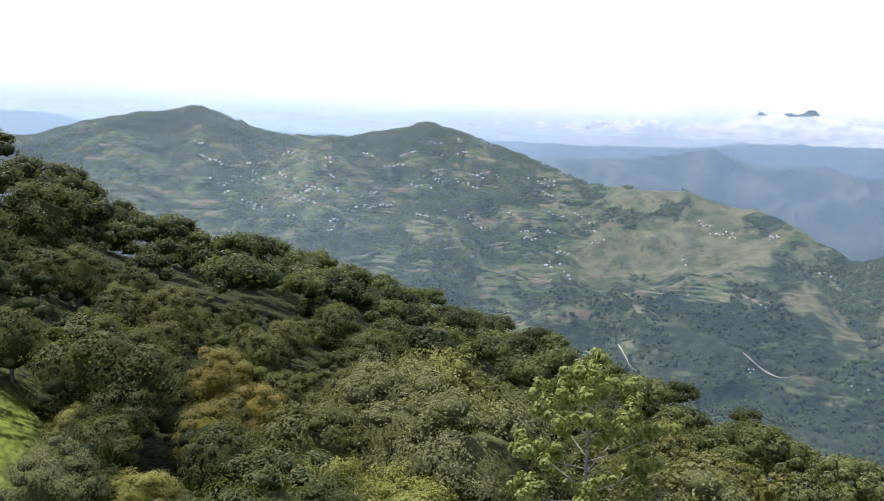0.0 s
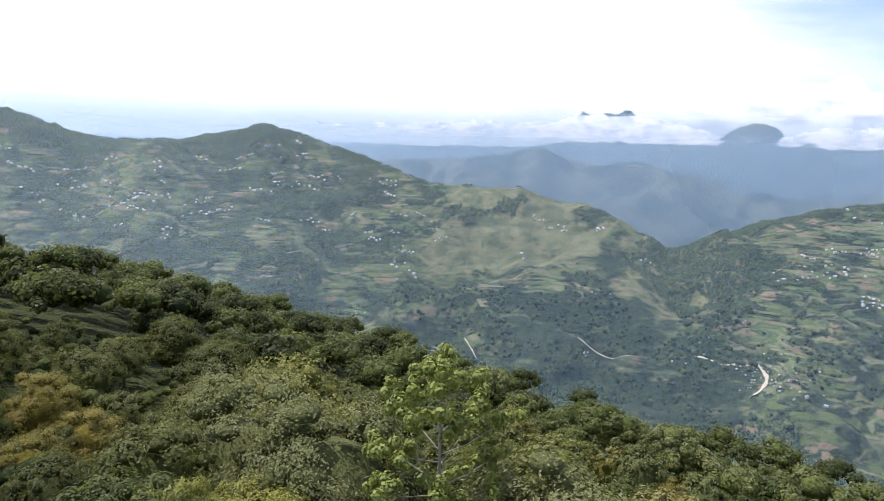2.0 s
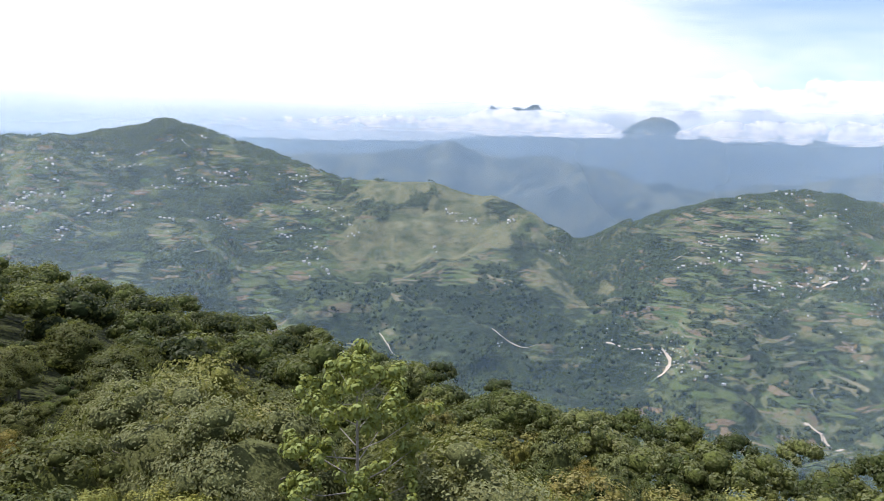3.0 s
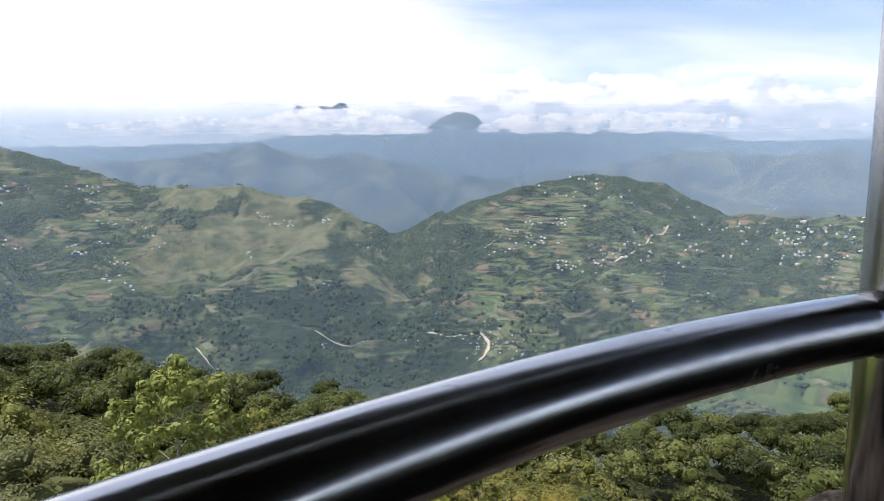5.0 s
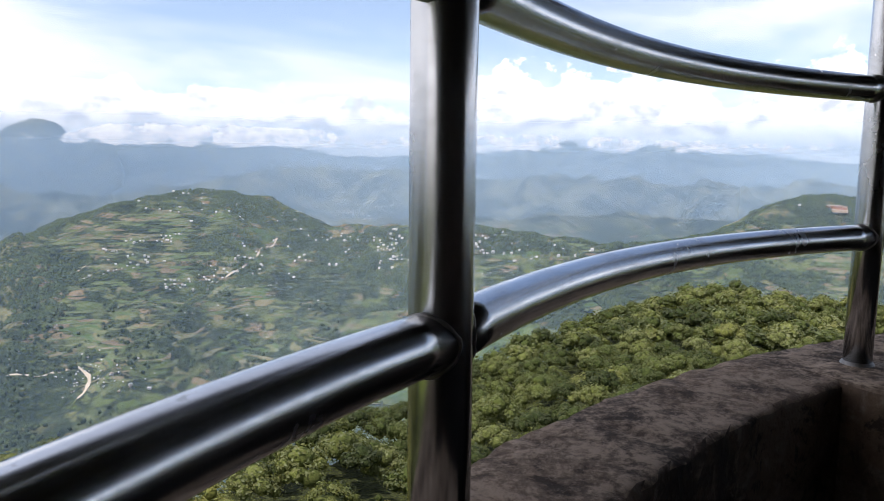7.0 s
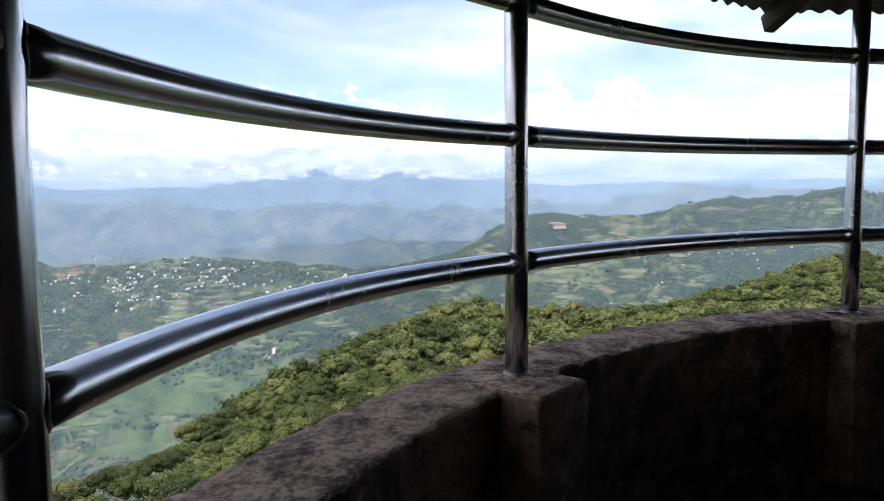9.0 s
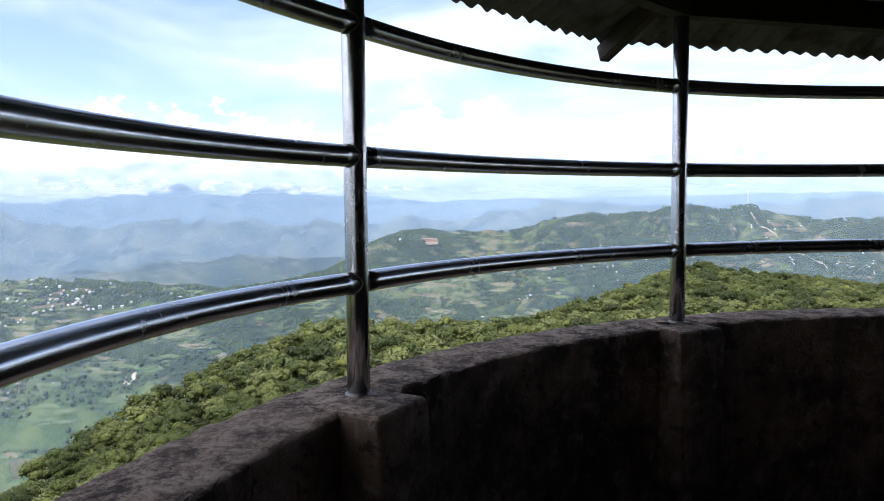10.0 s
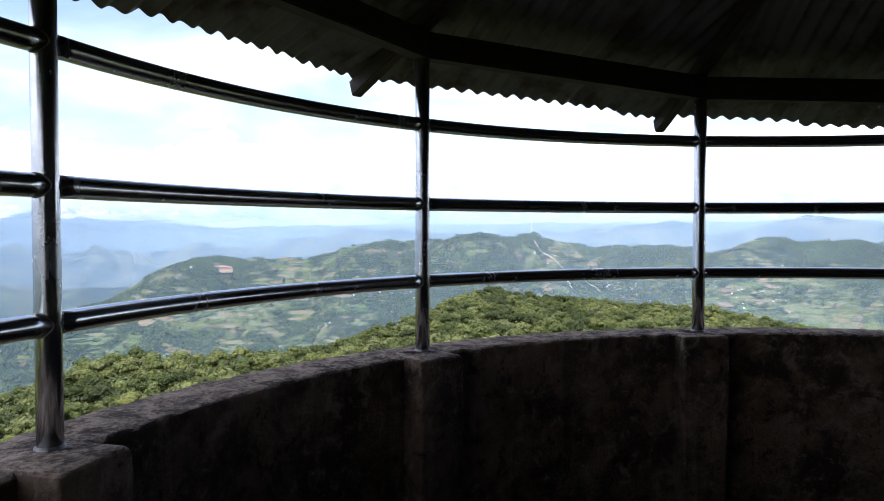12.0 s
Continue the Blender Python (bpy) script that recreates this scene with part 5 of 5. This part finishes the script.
def make_houses():
    kinds = [house_proto(8, 5.5, 2.9, wall_mat, roof_mat, "small white-walled house with a grey metal roof"),
             house_proto(11, 6.5, 3.4, wall_mat, brown_roof_mat, "white-walled farmhouse with a brown roof"),
             house_proto(7, 5, 2.6, earth_wall_mat, roof_mat, "small earth-walled house with a pale metal roof"),
             house_proto(9, 8, 6.0, wall_mat, roof_mat, "two-storey white house with a pale roof")]
    rng = random.Random(19)
    spots = []
    for az, el, da, de, n in CLUSTERS:
        for _ in range(int(n * (1.1 if az < 15 else 1.5))):
            a = az + rng.gauss(0, da)
            r = meet(a, el + rng.gauss(0, de))
            if r < 4500:
                spots.append((r, a, rng.uniform(0.32, 0.54) * (0.62 if a > 95 else 1.1 if a < 9 else 1.0 if r < 2300 else 1.5), rng.choices(range(4), (5, 2, 2, 2))[0], radians(-a) + rng.gauss(0, 0.6)))
    # strings of farmsteads along the paths on the slopes
    for _ in range(110):
        az = rng.uniform(-22, 100) if rng.random() < 0.6 else rng.uniform(-20, 9)
        top = float(ridge_el(np.array([az]))[0])
        el, slope = top - rng.uniform(0.7, 7.5), rng.gauss(0, 0.25)
        for i in range(rng.randint(2, 7)):
            az += rng.uniform(0.10, 0.42)
            r = meet(az, el + slope * i * 0.25 + rng.gauss(0, 0.07))
            if 420 < r < 4500:
                spots.append((r, az, rng.uniform(0.28, 0.50) * (1.25 if az < 9 else 1.0 if r < 2300 else 1.3), rng.choices(range(4), (4, 3, 3, 1))[0], radians(-az) + rng.gauss(0, 0.9)))
    spots.sort()
    used, far = set(), bmesh.new()
    for i, (r, a, s, k, turn) in enumerate(spots):
        x, y, z = place(np.array([a]), np.array([r]))[0]
        m = Matrix.LocRotScale((x, y, z + 0.6), Euler((0, 0, turn)), (s, s, s))
        if i >= 285:
            # too far to tell apart: joined into one
            for o in kinds[k].children:
                start = len(far.verts)
                far.from_mesh(o.data)
                far.verts.ensure_lookup_table()
                bmesh.ops.transform(far, matrix=m, verts=far.verts[start:])
        elif k in used:
            copy_thing(kinds[k], m)
        else:
            used.add(k)
            kinds[k].matrix_basis = m
    me = bpy.data.meshes.new("far_houses")
    far.to_mesh(me)
    far.free()
    me.materials.append(wall_mat)
    tagged(new("far_houses", me), "scattered tiny white houses on the distant slopes", "houses", kind="stuff")


make_houses()


def make_road(name, stops, width, label, mat, category="road"):
    """An earth road laid over the ground through the given bearings and angles."""
    pts = [(a, meet(a, e)) for a, e in stops]
    line = []
    for (a, r), (b, s) in zip(pts, pts[1:]):
        n = max(3, int(math.hypot((b - a) * 17, s - r) / 7))
        line += [(a + (b - a) * i / n, r + (s - r) * i / n) for i in range(n)]
    line.append(pts[-1])
    xy = np.array([(r * math.sin(radians(a)), r * math.cos(radians(a))) for a, r in line])
    for _ in range(3):
        xy[1:-1] = 0.25 * xy[:-2] + 0.5 * xy[1:-1] + 0.25 * xy[2:]
    d = np.gradient(xy, axis=0)
    d /= np.linalg.norm(d, axis=1, keepdims=True) + 1e-9
    nrm = np.stack([-d[:, 1], d[:, 0]], -1)
    wob = width * (0.5 + 0.18 * np.sin(np.arange(len(xy)) * 1.7))[:, None]
    rows = []
    for s in (-1, -0.33, 0.33, 1):
        q = xy + nrm * wob * s
        z = ground(np.degrees(np.arctan2(q[:, 0], q[:, 1])), np.hypot(q[:, 0], q[:, 1]))
        rows.append(np.column_stack([q, z + 0.9]))
    v = np.stack(rows, 1).reshape(-1, 3)
    f = [(4 * i + j, 4 * i + j + 1, 4 * i + j + 5, 4 * i + j + 4) for i in range(len(xy) - 1) for j in range(3)]
    return tagged(new(name, mesh_from(name, v, f, mat)), label, category, kind="structure")


make_road("road_1", [(33.1, -15.3), (34.1, -15.4), (35.0, -15.7), (36.3, -15.4), (37.5, -15.2), (38.3, -15.9), (38.1, -16.7), (37.4, -17.4)], 4.34, "pale earth road winding through the village", road_mat)
make_road("road_2", [(24.1, -14.9), (25.2, -15.6), (26.4, -16.2), (28.3, -15.8)], 2.2, "pale earth road on the valley side", road_mat)
make_road("road_3", [(48.1, -9.6), (49.3, -9.0), (49.8, -8.2), (50.7, -7.4), (52.0, -6.6)], 3.0, "pale earth road climbing the farmed hill", road_mat)
make_road("road_4", [(36.3, -8.8), (38.2, -8.2), (40.0, -7.8)], 2.6, "pale earth road across the wooded hill", road_mat)
make_road("road_5", [(118.0, -1.2), (118.8, -2.2), (120.0, -3.2), (122.2, -4.4), (124.8, -4.9)], 2.6, "pale earth road down the far ridge", road_mat)
make_road("road_6", [(71.4, -12.5), (70.9, -13.0), (70.5, -13.5)], 6.5, "bare earth landslip scar above the fields", road_mat, "landslip")
make_road("road_8", [(48.0, -19.0), (49.2, -19.5), (50.0, -20.2), (50.5, -20.4)], 6.0, "pale earth road bending round the foot of the hill", road_mat)
make_road("road_7", [(16.4, -17.3), (15.5, -16.3), (14.9, -15.5)], 1.1, "pale track in the valley", road_mat)


def make_red_building():
    """The long red-brown building on the knoll, seen from below."""
    a, e = 93.7, -3.5
    r = meet(a, e)
    x, y, z = place(np.array([a]), np.array([r]))[0]
    hall = tagged(new("building"), "long red-brown building on a bare earth terrace", "building")
    for name, size, at, mat in (("terrace", (46, 22, 6), (0, 0, -2.0), scar_mat), ("wall", (30, 11, 7), (-4, 2, 4.2), red_wall_mat), ("wing", (12, 9, 5), (15, 1, 3.2), red_wall_mat)):
        bm = bmesh.new()
        bmesh.ops.create_cube(bm, size=1)
        bmesh.ops.bevel(bm, geom=bm.edges[:], offset=0.02, segments=1, affect="EDGES")
        bm.transform(Matrix.LocRotScale(at, None, size))
        part(name, bm, mat, hall)
    for cx, w, d, top in ((-4, 32, 13, 7.7), (15, 13.5, 10.5, 5.7)):
        bm = bmesh.new()
        vs = [bm.verts.new(c) for c in ((cx - w / 2, -d / 2 + 2, top), (cx + w / 2, -d / 2 + 2, top), (cx + w / 2, d / 2 + 2, top), (cx - w / 2, d / 2 + 2, top), (cx - w * 0.4, 2, top + 3), (cx + w * 0.4, 2, top + 3))]
        for f in ((0, 1, 5, 4), (2, 3, 4, 5), (1, 2, 5), (3, 0, 4), (3, 2, 1, 0)):
            bm.faces.new([vs[i] for i in f])
        part("roof", bm, brown_roof_mat, hall)
    hall.matrix_basis = pose(x, y, z + 1, 0, 0, -a)


red_wall_mat = material("red_wall", plain_build((0.30, 0.14, 0.09), (0.42, 0.22, 0.15), 0.3, 0.85))
make_red_building()


def make_mast():
    a, r = 117.8, float(profile(np.array([117.8]))[0][0, 7])
    x, y, z = place(np.array([a]), np.array([r]))[0]
    mast = tagged(new("radio_mast"), "slender grey lattice radio mast on the hilltop", "mast")
    H = 34.0
    corners = [(math.cos(t), math.sin(t)) for t in (0.5, 2.6, 4.7)]
    for c, s in corners:
        bm = bmesh.new()
        sweep(bm, [(c * 1.6, s * 1.6, -1), (c * 0.5, s * 0.5, H)], [0.30, 0.20], 6)
        part("leg", bm, mast_mat, mast)
    for i in range(9):
        h, q = i * H / 9, 1.6 - 1.1 * i / 9
        for j in range(3):
            (c, s), (e, g) = corners[j], corners[(j + 1) % 3]
            bm = bmesh.new()
            sweep(bm, [(c * q, s * q, h), (e * q * 0.93, g * q * 0.93, h + H / 9)], 0.12, 5)
            part("brace", bm, mast_mat, mast)
    mast.matrix_basis = pose(x, y, z)


make_mast()
